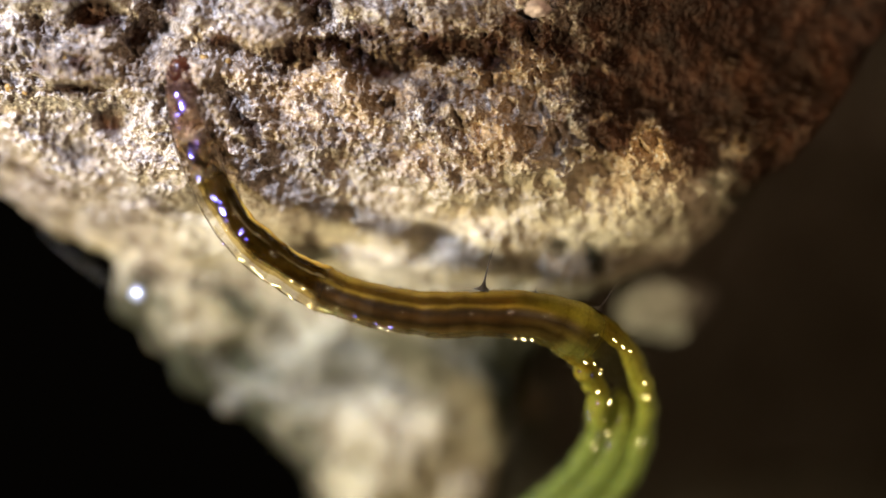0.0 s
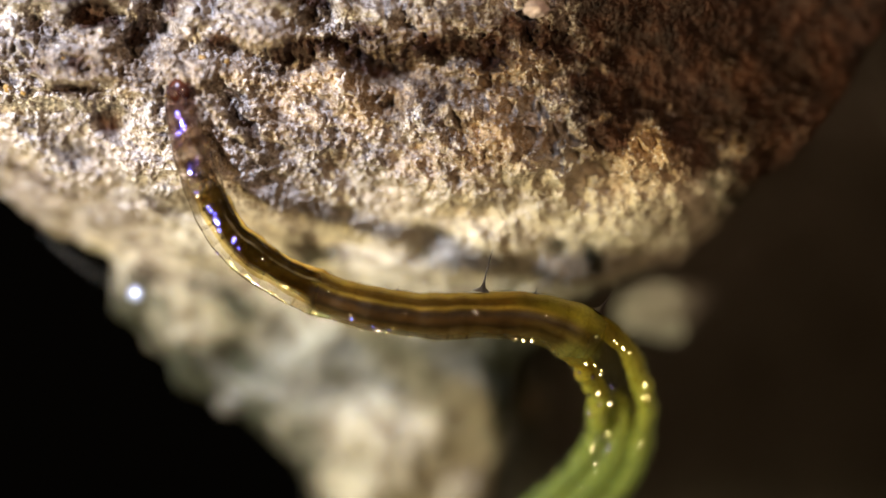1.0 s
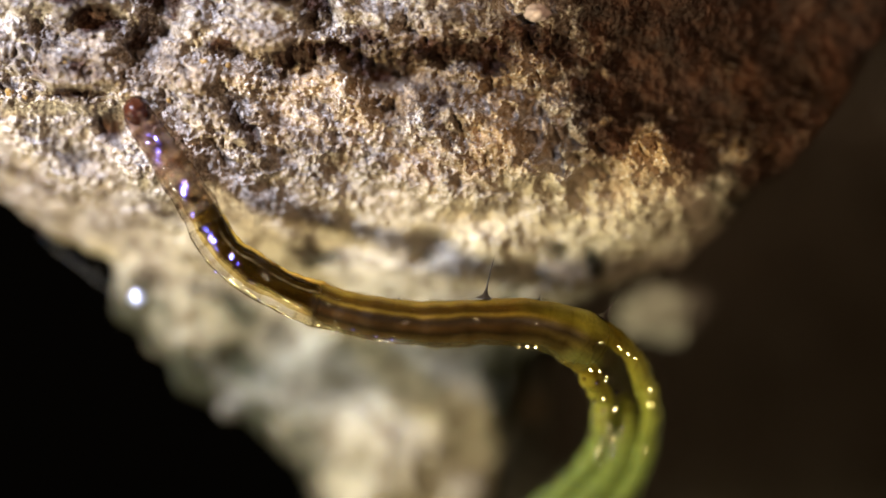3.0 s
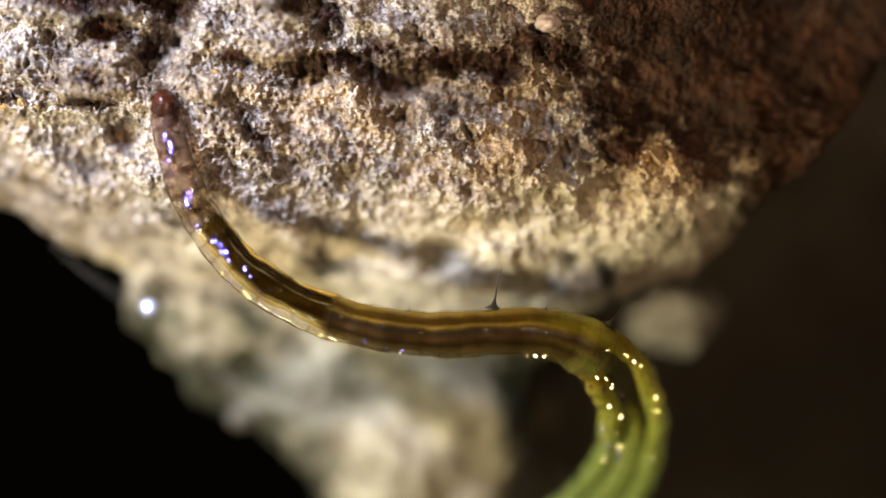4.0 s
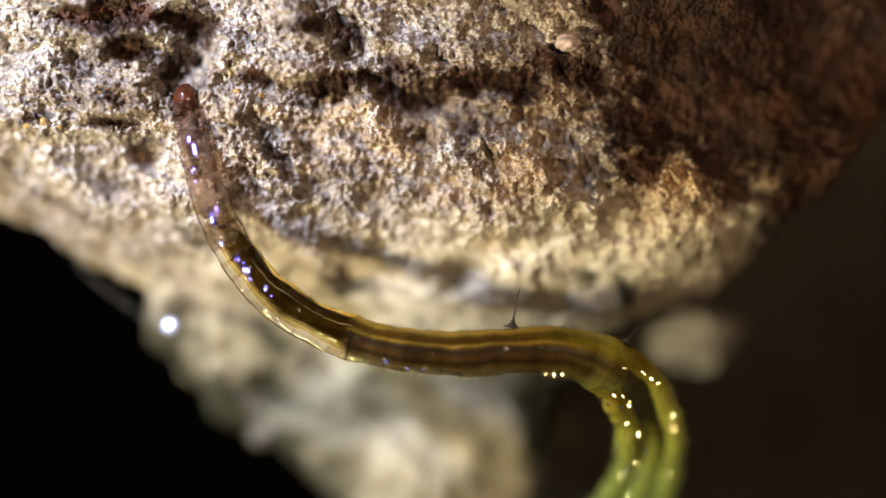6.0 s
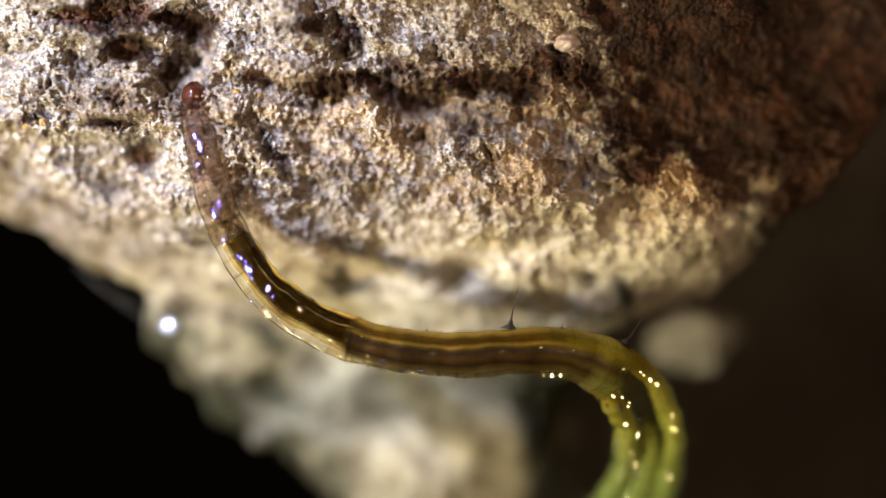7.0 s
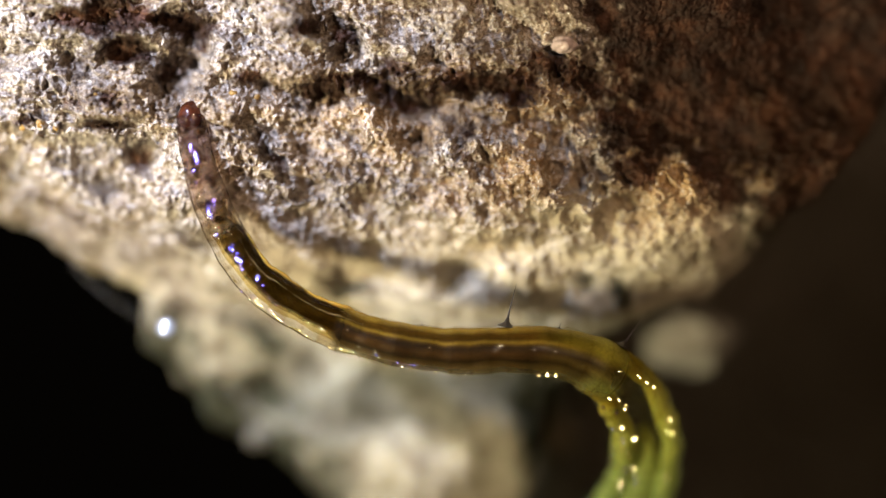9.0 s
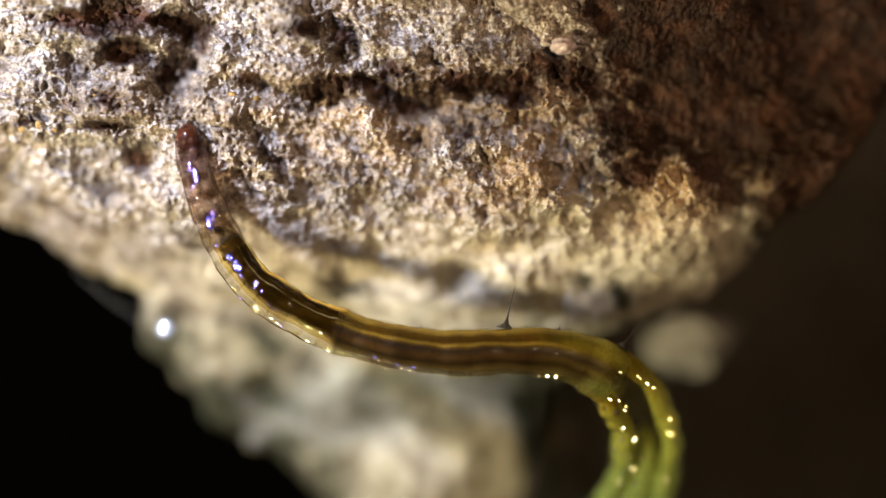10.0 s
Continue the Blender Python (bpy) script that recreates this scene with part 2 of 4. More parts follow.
def core_material():
    """Flesh in bands: gold and brown in the middle of the body, olive at the bend, green behind."""
    m = tissue("banded_flesh", ((0.0, (1, 1, 1)), (1.0, (1, 1, 1))), 0.42, 0.45, 0.15, 0.88)
    nodes, links = m.node_tree.nodes, m.node_tree.links
    at = wavering(nodes, links, across_body(nodes, links), (26, 2.2, 1), 0.16)
    # the last gold stop paints refracted lamp light along the upper edge
    middle = ramp(nodes, links, at, ((0.03, (0.17, 0.125, 0.050)), (0.20, (0.066, 0.042, 0.013)), (0.29, (0.018, 0.010, 0.003)), (0.43, (0.052, 0.025, 0.006)), (0.57, (0.022, 0.011, 0.003)),
                                     (0.63, (0.075, 0.040, 0.005)), (0.685, (0.30, 0.195, 0.024)), (0.75, (0.090, 0.044, 0.004)), (0.86, (0.120, 0.062, 0.006)), (0.945, (0.44, 0.285, 0.036))))
    bend = ramp(nodes, links, at, ((0.03, (0.26, 0.23, 0.08)), (0.18, (0.11, 0.085, 0.025)), (0.30, (0.055, 0.034, 0.008)), (0.40, (0.12, 0.085, 0.02)), (0.52, (0.026, 0.014, 0.003)), (0.62, (0.10, 0.068, 0.009)), (0.76, (0.28, 0.235, 0.025)), (0.95, (0.38, 0.35, 0.05))))
    rear = ramp(nodes, links, at, ((0.03, (0.42, 0.50, 0.17)), (0.25, (0.30, 0.34, 0.09)), (0.45, (0.13, 0.11, 0.025)), (0.58, (0.11, 0.085, 0.018)), (0.72, (0.42, 0.40, 0.06)), (0.95, (0.58, 0.58, 0.12))))
    tone = mixed(nodes, links, "MIX", along(nodes, links, ((21.2 / LENGTH, (0, 0, 0)), (23.8 / LENGTH, (1, 1, 1)))), middle.outputs[0], bend.outputs[0])
    tone = mixed(nodes, links, "MIX", along(nodes, links, ((23.6 / LENGTH, (0, 0, 0)), (25.4 / LENGTH, (1, 1, 1)))), tone, rear.outputs[0])
    bsdf = nodes["Principled BSDF"]
    grain = bsdf.inputs["Base Color"].links[0].from_socket
    links.new(mixed(nodes, links, "MULTIPLY", 1.0, tone, grain), bsdf.inputs["Base Color"])
    bump = node(nodes, "ShaderNodeBump", Strength=0.3, Distance=0.00005)
    links.new(uv_noise(nodes, links, (420, 55, 1), 1.0, 3), bump.inputs["Height"])
    links.new(bump.outputs[0], bsdf.inputs["Normal"])
    thin = ramp(nodes, links, at, ((0.02, (0.30,) * 3), (0.22, (1, 1, 1))))
    ends = along(nodes, links, ((12.3 / LENGTH, (0, 0, 0)), (12.9 / LENGTH, (1, 1, 1)), (24.2 / LENGTH, (1, 1, 1)), (25.6 / LENGTH, (0, 0, 0))))
    let_through(m, mixed(nodes, links, "MULTIPLY", 1.0, thin.outputs[0], ends))
    return m


def soft_gut():
    m = tissue("dark_gut", ((0.0, (0.08, 0.05, 0.02)), (0.2, (0.038, 0.023, 0.006)), (0.35, (0.036, 0.020, 0.005)), (1.0, (0.06, 0.05, 0.02))), 0.9, 0.6, 0.0)
    nodes, links = m.node_tree.nodes, m.node_tree.links
    at = wavering(nodes, links, across_body(nodes, links), (40, 3, 1), 0.10)
    edge = ramp(nodes, links, at, ((0.04, (0.25,) * 3), (0.24, (1, 1, 1)), (0.86, (1, 1, 1)), (0.98, (0.5,) * 3)))
    ends = along(nodes, links, ((4.6 / LENGTH, (0.2,) * 3), (5.6 / LENGTH, (1, 1, 1)), (13.2 / LENGTH, (1, 1, 1)), (13.7 / LENGTH, (0, 0, 0))))
    let_through(m, mixed(nodes, links, "MULTIPLY", 1.0, edge.outputs[0], ends))
    return m


PALE = mottled_tissue()
SIDE_FLESH = tissue("pale_tracheal_thread", ((0.0, (0.30, 0.22, 0.10)), (1.0, (0.28, 0.2, 0.1))), 0.5, 0.6)
EDGE_GOLD = tissue("gold_edge_light", ((0.0, (0.62, 0.42, 0.09)), (0.28, (0.55, 0.34, 0.06)), (0.345, (0.36, 0.22, 0.035)), (0.40, (0.17, 0.105, 0.02)), (1.0, (0.30, 0.26, 0.06))), 0.35, 0.3)


def sheath_material():
    """A clear amber wall round the gut."""
    m, nodes, links = material("amber_gut_wall")
    clear = nodes.new("ShaderNodeBsdfTransparent")
    cloud = ramp(nodes, links, uv_noise(nodes, links, (60, 5, 1), 1.0, 3), ((0.35, (0.84, 0.77, 0.50)), (0.65, (0.95, 0.91, 0.72))))
    links.new(cloud.outputs[0], clear.inputs[0])
    links.new(clear.outputs[0], nodes["Material Output"].inputs[0])
    return m


SHEATH = sheath_material()
EDGE_DARK = plain("dark_edge_line", (0.10, 0.068, 0.035), 0.25)
HEAD = plain("brown_head_shell", (0.075, 0.020, 0.008), 0.22)
HAIR = plain("dark_bristle", (0.05, 0.04, 0.03), 0.3)


# ---- mesh tools ----
def mesh_object(name, verts, faces, mat, parent=None, label="", uvs=None, smooth=True):
    me = bpy.data.meshes.new(name)
    me.from_pydata(np.asarray(verts).tolist(), [], faces if isinstance(faces, list) else faces.tolist())
    if smooth:
        me.polygons.foreach_set("use_smooth", np.ones(len(me.polygons), dtype=bool))
    if uvs is not None:
        loop = np.zeros(len(me.loops), dtype=np.int32)
        me.loops.foreach_get("vertex_index", loop)
        me.uv_layers.new(name="UVMap").data.foreach_set("uv", np.asarray(uvs)[loop].ravel())
    me.materials.append(mat)
    me.update()
    ob = new(name, me)
    ob.parent = parent
    return tagged(ob, label)


def lattice(rows, cols, wrap=False):
    """Quads of a grid of rows x cols points."""
    r, c = np.meshgrid(np.arange(rows - 1), np.arange(cols if wrap else cols - 1), indexing="ij")
    d = (c + 1) % cols
    return np.stack([r * cols + c, r * cols + d, (r + 1) * cols + d, (r + 1) * cols + c], -1).reshape(-1, 4)


def rand_at(i, j, seed):
    """A fixed random number for each cell of a plane."""
    h = (i.astype(np.int64) * 374761393 + j.astype(np.int64) * 668265263 + seed * 1442695041) & 0xFFFFFFFF
    h = ((h ^ (h >> 13)) * 1274126177) & 0xFFFFFFFF
    return ((h ^ (h >> 16)) & 0xFFFFFF) / float(0xFFFFFF)


def soft_noise(x, y, seed):
    i, j = np.floor(x), np.floor(y)
    u, v = x - i, y - j
    u, v = u * u * u * (u * (u * 6 - 15) + 10), v * v * v * (v * (v * 6 - 15) + 10)
    a, b = rand_at(i, j, seed), rand_at(i + 1, j, seed)
    c, d = rand_at(i, j + 1, seed), rand_at(i + 1, j + 1, seed)
    return (a * (1 - u) + b * u) * (1 - v) + (c * (1 - u) + d * u) * v - 0.5


def rough_noise(x, y, size, seed, octaves=5, gain=0.5):
    total, weight = 0.0, 1.0
    for k in range(octaves):
        turn = 0.6 * k + 0.3
        p, q = x * np.cos(turn) - y * np.sin(turn), x * np.sin(turn) + y * np.cos(turn)
        total = total + weight * soft_noise(p * 2 ** k / size + 17.3 * k, q * 2 ** k / size, seed + k)
        weight *= gain
    return total


def pits(x, y, size, seed):
    """Distance to the nearest of scattered points, 0 at a point, about 1 between them."""
    p, q = x / size, y / size
    i, j = np.floor(p), np.floor(q)
    best = np.full(np.shape(p), 9.0)
    for di in (-1, 0, 1):
        for dj in (-1, 0, 1):
            cx = i + di + rand_at(i + di, j + dj, seed)
            cy = j + dj + rand_at(i + di, j + dj, seed + 71)
            best = np.minimum(best, (p - cx) ** 2 + (q - cy) ** 2)
    return np.sqrt(best)


def dome(x, y, size, seed, reach):
    """Rounded bumps at scattered points: 1 on top, 0 from reach outwards."""
    return np.clip(1 - (pits(x, y, size, seed) / reach) ** 2, 0, 1)


def inside_distance(x, y, outline):
    """Distance to a closed outline, positive inside it."""
    best, inside = np.full(np.shape(x), 1e9), np.zeros(np.shape(x), dtype=bool)
    for (x0, y0), (x1, y1) in zip(outline, outline[1:] + outline[:1]):
        dx, dy = x1 - x0, y1 - y0
        t = np.clip(((x - x0) * dx + (y - y0) * dy) / (dx * dx + dy * dy), 0, 1)
        best = np.minimum(best, np.hypot(x - x0 - t * dx, y - y0 - t * dy))
        crosses = ((y0 > y) != (y1 > y)) & (x < dx * (y - y0) / (dy if dy else 1e-9) + x0)
        inside ^= crosses
    return np.where(inside, best, -best)


# ---- the rock ----
OUTLINE = [(-27, 5.0), (-19.8, 2.1), (-17.0, 0.7), (-14.8, -0.7), (-14.9, -2.5), (-13.8, -4.0), (-12, -5.8), (-9.9, -7.0),
           (-8.4, -8.0), (-7.0, -9.6), (-5.6, -11.4), (-3.8, -14.4), (-1.2, -18), (0.9, -17.0), (2.0, -11), (3.4, -7.4), (3.9, -5.3),
           (4.6, -3.5), (5.0, -2.6), (8.2, -1.6), (10.6, -0.4), (12.4, 0.8), (14.2, 2.5), (16.8, 5.0), (18.9, 8.0), (21.0, 11.0), (25, 19), (-27, 19)]
# swellings and hollows: across, up, their half sizes, lean in degrees, height towards the lens
SWELLS = [(-11.5, 9.9, 2.2, 0.45, 59, 0.8), (-16.0, 11.2, 1.3, 0.25, 0, 0.5), (4.8, 12.0, 0.9, 0.6, 0, 0.8), (2.8, 8.2, 1.5, 0.9, -5, 0.9),
          (-1.2, 5.3, 1.5, 0.35, -45, 0.5), (0.9, 5.6, 1.5, 0.35, -60, 0.5), (-4.3, 7.2, 1.4, 0.3, -50, 0.4), (-5.0, 10.6, 3.6, 0.6, -8, 0.5),
          (-4.7, 0.8, 1.5, 0.7, -10, -1.1), (-0.9, 0.2, 1.3, 0.6, 0, -1.0), (-2.4, -9.6, 2.2, 3.2, 0, 2.0), (-9, -4.5, 2.5, 1.4, -30, -1.2),
          (-10.6, 7.2, 1.0, 0.5, -50, 0.5), (2.2, -0.3, 2.4, 1.1, -5, 1.5)]
# hollows with steep walls and a level floor
HOLLOWS = [(-13.1, 10.0, 2.5, 1.0, 59, -1.1), (-13.1, 11.9, 1.5, 0.8, 0, -1.1), (-15.7, 10.5, 1.2, 0.45, 0, -1.3), (-17.6, 12.1, 2.4, 0.5, 0, -1.0),
           (-16.7, 7.4, 1.7, 0.30, 3, -0.8), (-15.1, 6.0, 0.8, 0.8, 0, -0.7), (-6.1, 11.0, 0.7, 1.5, -5, -0.8), (-9.0, 5.8, 2.2, 0.45, -43, -0.7),
           (-2.6, 6.8, 1.3, 0.6, -40, -0.7), (0.2, 6.2, 1.2, 0.45, -60, -0.7), (-5.2, 8.6, 3.4, 0.55, -3, -0.9), (0.6, 8.6, 2.2, 0.7, 0, -0.8)]
# ledges: height of the lip, its fall to the side, how far it stands out, from and to across
LEDGES = [(9.3, -0.04, 1.3, -11.0, 6.0), (7.6, 0.02, 0.9, -30.0, -13.0)]

# dark soil and painted shade: across, up, their half sizes, lean in degrees, amount
SOIL_SHADE_BELOW = [(-5.4, 0.1, 1.7, 0.55, -10, 0.9), (-1.2, 0.1, 0.9, 0.5, 0, 0.7), (-9.0, -4.6, 2.6, 1.2, -30, 0.8), (-8.6, -7.9, 1.6, 0.9, -40, 0.9), (3.2, -6.0, 1.6, 3.6, 5, 0.85),
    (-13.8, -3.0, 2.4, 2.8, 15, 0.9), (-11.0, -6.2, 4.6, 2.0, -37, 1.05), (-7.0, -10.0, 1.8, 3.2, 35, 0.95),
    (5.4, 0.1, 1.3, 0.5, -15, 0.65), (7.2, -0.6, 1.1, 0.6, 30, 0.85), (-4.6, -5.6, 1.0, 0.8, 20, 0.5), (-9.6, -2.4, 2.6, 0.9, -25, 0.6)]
SOIL_SHADE_LEFT = [(-13.2, 9.9, 2.4, 1.1, 59, 0.75), (-13.0, 12.0, 2.0, 1.0, 0, 1.1), (-15.6, 10.5, 1.5, 0.65, 0, 1.0), (-17.0, 12.1, 3.8, 1.0, 0, 0.95), (-17.0, 8.3, 3.2, 0.6, 0, 0.5), (-16.5, 10.4, 4.0, 1.7, 0, 0.42),
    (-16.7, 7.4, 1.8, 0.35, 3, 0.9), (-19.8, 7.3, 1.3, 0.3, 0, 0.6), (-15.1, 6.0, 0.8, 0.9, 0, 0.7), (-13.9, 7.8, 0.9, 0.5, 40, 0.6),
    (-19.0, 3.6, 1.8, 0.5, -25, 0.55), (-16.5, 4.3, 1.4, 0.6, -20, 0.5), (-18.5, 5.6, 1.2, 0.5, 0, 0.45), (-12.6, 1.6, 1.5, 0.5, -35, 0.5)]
SOIL_SHADE_RIGHT = [(-9.2, 9.0, 1.9, 0.45, -5, 0.85), (-5.1, 8.7, 2.6, 0.65, -2, 1.0), (-1.0, 8.7, 2.2, 0.6, 0, 0.95), (1.6, 8.8, 1.8, 1.1, 0, 0.9), (4.0, 9.7, 2.6, 1.2, -10, 1.0),
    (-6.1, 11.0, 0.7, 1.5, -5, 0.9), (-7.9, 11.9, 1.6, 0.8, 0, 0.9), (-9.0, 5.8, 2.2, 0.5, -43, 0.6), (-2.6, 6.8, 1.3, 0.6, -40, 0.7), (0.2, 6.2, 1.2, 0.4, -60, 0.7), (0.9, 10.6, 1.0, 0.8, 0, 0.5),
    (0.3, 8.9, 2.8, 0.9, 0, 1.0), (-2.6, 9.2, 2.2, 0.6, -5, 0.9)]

# bare pale spots left free of the dark cover
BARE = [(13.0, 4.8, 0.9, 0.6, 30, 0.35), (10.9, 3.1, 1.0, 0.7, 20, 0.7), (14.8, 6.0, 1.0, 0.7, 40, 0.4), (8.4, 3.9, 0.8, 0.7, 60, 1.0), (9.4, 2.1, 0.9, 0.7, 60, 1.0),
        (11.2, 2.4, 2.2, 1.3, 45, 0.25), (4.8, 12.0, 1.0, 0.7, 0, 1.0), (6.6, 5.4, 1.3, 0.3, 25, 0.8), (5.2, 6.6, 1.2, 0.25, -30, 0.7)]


def leaning(x, z, cx, cz, rx, rz, lean):
    """Squared distance from a leaning oval's middle, 1 on the oval."""
    c, s = math.cos(radians(lean)), math.sin(radians(lean))
    return (((x - cx) * c + (z - cz) * s) / rx) ** 2 + ((-(x - cx) * s + (z - cz) * c) / rz) ** 2


def strayed(x, z):
    """The place, shifted unevenly, so that nothing on the rock keeps a clean edge."""
    much = 1 - 0.55 * np.clip((-10.5 - x) / 1.5, 0, 1)
    return (x + 1.5 * much * rough_noise(x, z, 2.8, 131, 5, 0.55), z + 1.1 * much * rough_noise(x, z, 2.4, 137, 5, 0.6))


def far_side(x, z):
    """1 where the face turns away and is coloured dark for soil and shade, 0 on the pale face."""
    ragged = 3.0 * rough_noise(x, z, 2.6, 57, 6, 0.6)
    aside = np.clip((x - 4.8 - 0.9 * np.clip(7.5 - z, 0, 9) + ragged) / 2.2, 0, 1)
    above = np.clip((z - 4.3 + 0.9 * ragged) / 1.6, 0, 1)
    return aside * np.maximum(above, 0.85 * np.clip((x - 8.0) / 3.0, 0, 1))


# how much soil, or shade put into the colour, lies at each place
def soil_shade_cover(x, z):
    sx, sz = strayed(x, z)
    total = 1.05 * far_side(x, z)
    for cx, cz, rx, rz, lean, amount in SOIL_SHADE_BELOW + SOIL_SHADE_LEFT + SOIL_SHADE_RIGHT:
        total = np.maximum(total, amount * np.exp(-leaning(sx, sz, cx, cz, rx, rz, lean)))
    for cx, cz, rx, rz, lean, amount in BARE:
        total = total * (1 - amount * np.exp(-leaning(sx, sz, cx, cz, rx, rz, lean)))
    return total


def rock_depth(x, z):
    """How far the rock lies behind the plane of focus, in mm."""
    low = np.clip((3.0 - z) / 4.0, 0, 1)
    d = 19.0 * (1 - np.exp(-np.logaddexp(0, 3.6 + 0.28 * np.clip(-11.5 - x, 0, 12) - z) / 11.5)) - 0.15
    d = d - 0.12 * low * np.clip(x + 5, 0, 11) + 0.07 * low * np.clip(-5 - x, 0, 12)
    d = d + 0.55 * np.clip((-2.5 - z) / 3, 0, 1) * np.logaddexp(0, (x + 0.2) / 0.8) * 0.8
    turn = 3.0 + 7.0 * np.clip((6.5 - z) / 3.5, 0, 1)
    d = d + 0.22 * np.logaddexp(0, (x - turn) / 0.9) * 0.9
    d = d + 0.14 * np.logaddexp(0, x - 12.0) + 0.40 * np.clip((5.5 - z) / 3.5, 0, 1) * np.logaddexp(0, x - 9.0)
    d = d - 0.05 * np.clip(z - 6, 0, 60) - 0.32 * np.logaddexp(0, (z - 10.2) / 0.6) * 0.6
    wx = x + 0.35 * rough_noise(x, z, 1.3, 31, 4, 0.6)
    wz = z + 0.35 * rough_noise(x, z, 1.3, 37, 4, 0.6)
    sx, sz = strayed(x, z)
    for cx, cz, rx, rz, lean, tall in SWELLS:
        d = d - tall * np.exp(-leaning(sx, sz, cx, cz, rx, rz, lean))
    for cx, cz, rx, rz, lean, tall in HOLLOWS:
        d = d - tall * np.exp(-leaning(sx, sz, cx, cz, rx, rz, lean) ** 1.6)
    for lip, fall, out, left, right in LEDGES:
        edge = lip + fall * (x + 5) + 1.1 * rough_noise(x, z * 0.3, 2.6, 55 + int(lip * 10), 5, 0.6)
        side = np.clip((x - left) / 1.5, 0, 1) * np.clip((right - x) / 3.0, 0, 1)
        over = z - edge
        d = d + out * side * np.where(over > 0, -0.3 * np.exp(-over / 1.6), 0.7 * np.exp(over / 1.5) * np.clip(-over / 0.6, 0, 1) - 0.3 * np.clip(1 + over / 0.6, 0, 1))
    away = far_side(x, z)
    calm = (0.22 + 0.78 * np.clip((z - 1.0) / 3.0, 0, 1)) * (1 - 0.72 * away)
    d = d - 1.1 * rough_noise(x, z * 1.3, 4.2, 5, 2)
    # crumbling stone: rough at every size, leaning down to the side
    u, v = 0.78 * wx - 0.62 * wz, 0.62 * wx + 0.78 * wz
    d = d - 1.5 * calm * rough_noise(u * 0.7, v * 1.2, 2.1, 15, 6, 0.5)
    d = d + 0.7 * calm * np.abs(rough_noise(u * 0.8, v * 1.2, 1.2, 21, 4, 0.55))
    # rounded knobs and eaten-out holes crowd towards the soil
    worn = np.clip(0.16 + 0.10 * (x + 4) + 1.3 * rough_noise(x, z, 4.5, 51, 3), 0.05, 1) * np.clip((9.5 - z) / 3, 0.3, 1)
    knob, holes = dome(wx, wz, 0.95, 71, 0.60), dome(wx, wz, 0.85, 41, 0.55)
    small, nub = dome(wx, wz, 0.42, 43, 0.52), dome(wx, wz, 0.52, 73, 0.58)
    tiny, grains = dome(wx, wz, 0.21, 45, 0.5), dome(x, z, 0.23, 47, 0.56)
    d = d + calm * (worn * (0.62 * holes - 0.30 * knob) + 0.19 * small - 0.17 * nub + 0.115 * tiny - 0.115 * grains)
    # felted soil on the far side
    felt = np.abs(rough_noise(wx * 1.3, wz, 0.5, 77, 4, 0.7))
    return d + away * (0.26 * felt - 0.5 * rough_noise(x, z, 2.6, 79, 3))


def ragged_rim(x, z, outline):
    """Distance to the outline, worn a little uneven."""
    return inside_distance(x + 0.6 * rough_noise(x, z, 2.2, 61, 3), z + 0.6 * rough_noise(x, z, 2.2, 67, 3), outline)


def rock_sheet(name, xs, zs, depth, outline, mat, label, back, edge):
    x, z = np.meshgrid(xs, zs, indexing="ij")
    d = depth(x, z)
    rim = ragged_rim(x, z, outline)
    roll = edge * (1 - 0.6 * np.clip((x - 8.0) / 5.0, 0, 1))
    fall = np.clip(1 - rim / roll, 0, 1)
    d = d + roll * (1 - np.sqrt(np.clip(1 - fall ** 2, 0, 1)))
    wide = 1 + d / 90.0
    verts = np.stack([x * wide, d, z * wide], -1).reshape(-1, 3) * MM
    quads = lattice(len(xs), len(zs))
    keep = (rim > 0).ravel()[quads].all(1)
    quads = quads[keep]
    # the rim runs back into the dark
    edges = np.concatenate([quads[:, [0, 1]], quads[:, [1, 2]], quads[:, [2, 3]], quads[:, [3, 0]]])
    key = np.sort(edges, 1)
    _, first, count = np.unique(key[:, 0] * 10 ** 7 + key[:, 1], return_index=True, return_counts=True)
    rim_edges = edges[first[count == 1]]
    ids = np.unique(rim_edges)
    behind = verts[ids].copy()
    middle = np.array([2.0, 0, 8.0]) * MM
    behind[:, [0, 2]] += (middle[[0, 2]] - behind[:, [0, 2]]) * 0.12
    behind[:, 1] = back * MM
    place = np.full(len(verts), -1)
    place[ids] = len(verts) + np.arange(len(ids))
    skirt = np.stack([rim_edges[:, 1], rim_edges[:, 0], place[rim_edges[:, 0]], place[rim_edges[:, 1]]], -1)
    verts, quads = np.concatenate([verts, behind]), np.concatenate([quads, skirt])
    used = np.unique(quads)
    renum = np.zeros(len(verts), dtype=np.int64)
    renum[used] = np.arange(len(used))
    ob = mesh_object(name, verts[used], renum[quads], mat)
    cover = np.concatenate([soil_shade_cover(x, z).ravel(), np.ones(len(behind))])
    ob.data.attributes.new("soil_shade", "FLOAT", "POINT").data.foreach_set("value", cover[used].astype(np.float32))
    return tagged(ob, label, "rock", kind="structure")


fine_x = np.concatenate([np.arange(-26, -21, 0.12), np.arange(-21, 13, 0.05), np.arange(13, 26, 0.12)])
fine_z = np.concatenate([np.arange(-18.5, 0.5, 0.11), np.arange(0.5, 14, 0.05), np.arange(14, 18, 0.12)])
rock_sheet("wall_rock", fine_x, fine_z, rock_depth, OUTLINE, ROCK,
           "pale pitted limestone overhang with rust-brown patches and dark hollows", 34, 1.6)


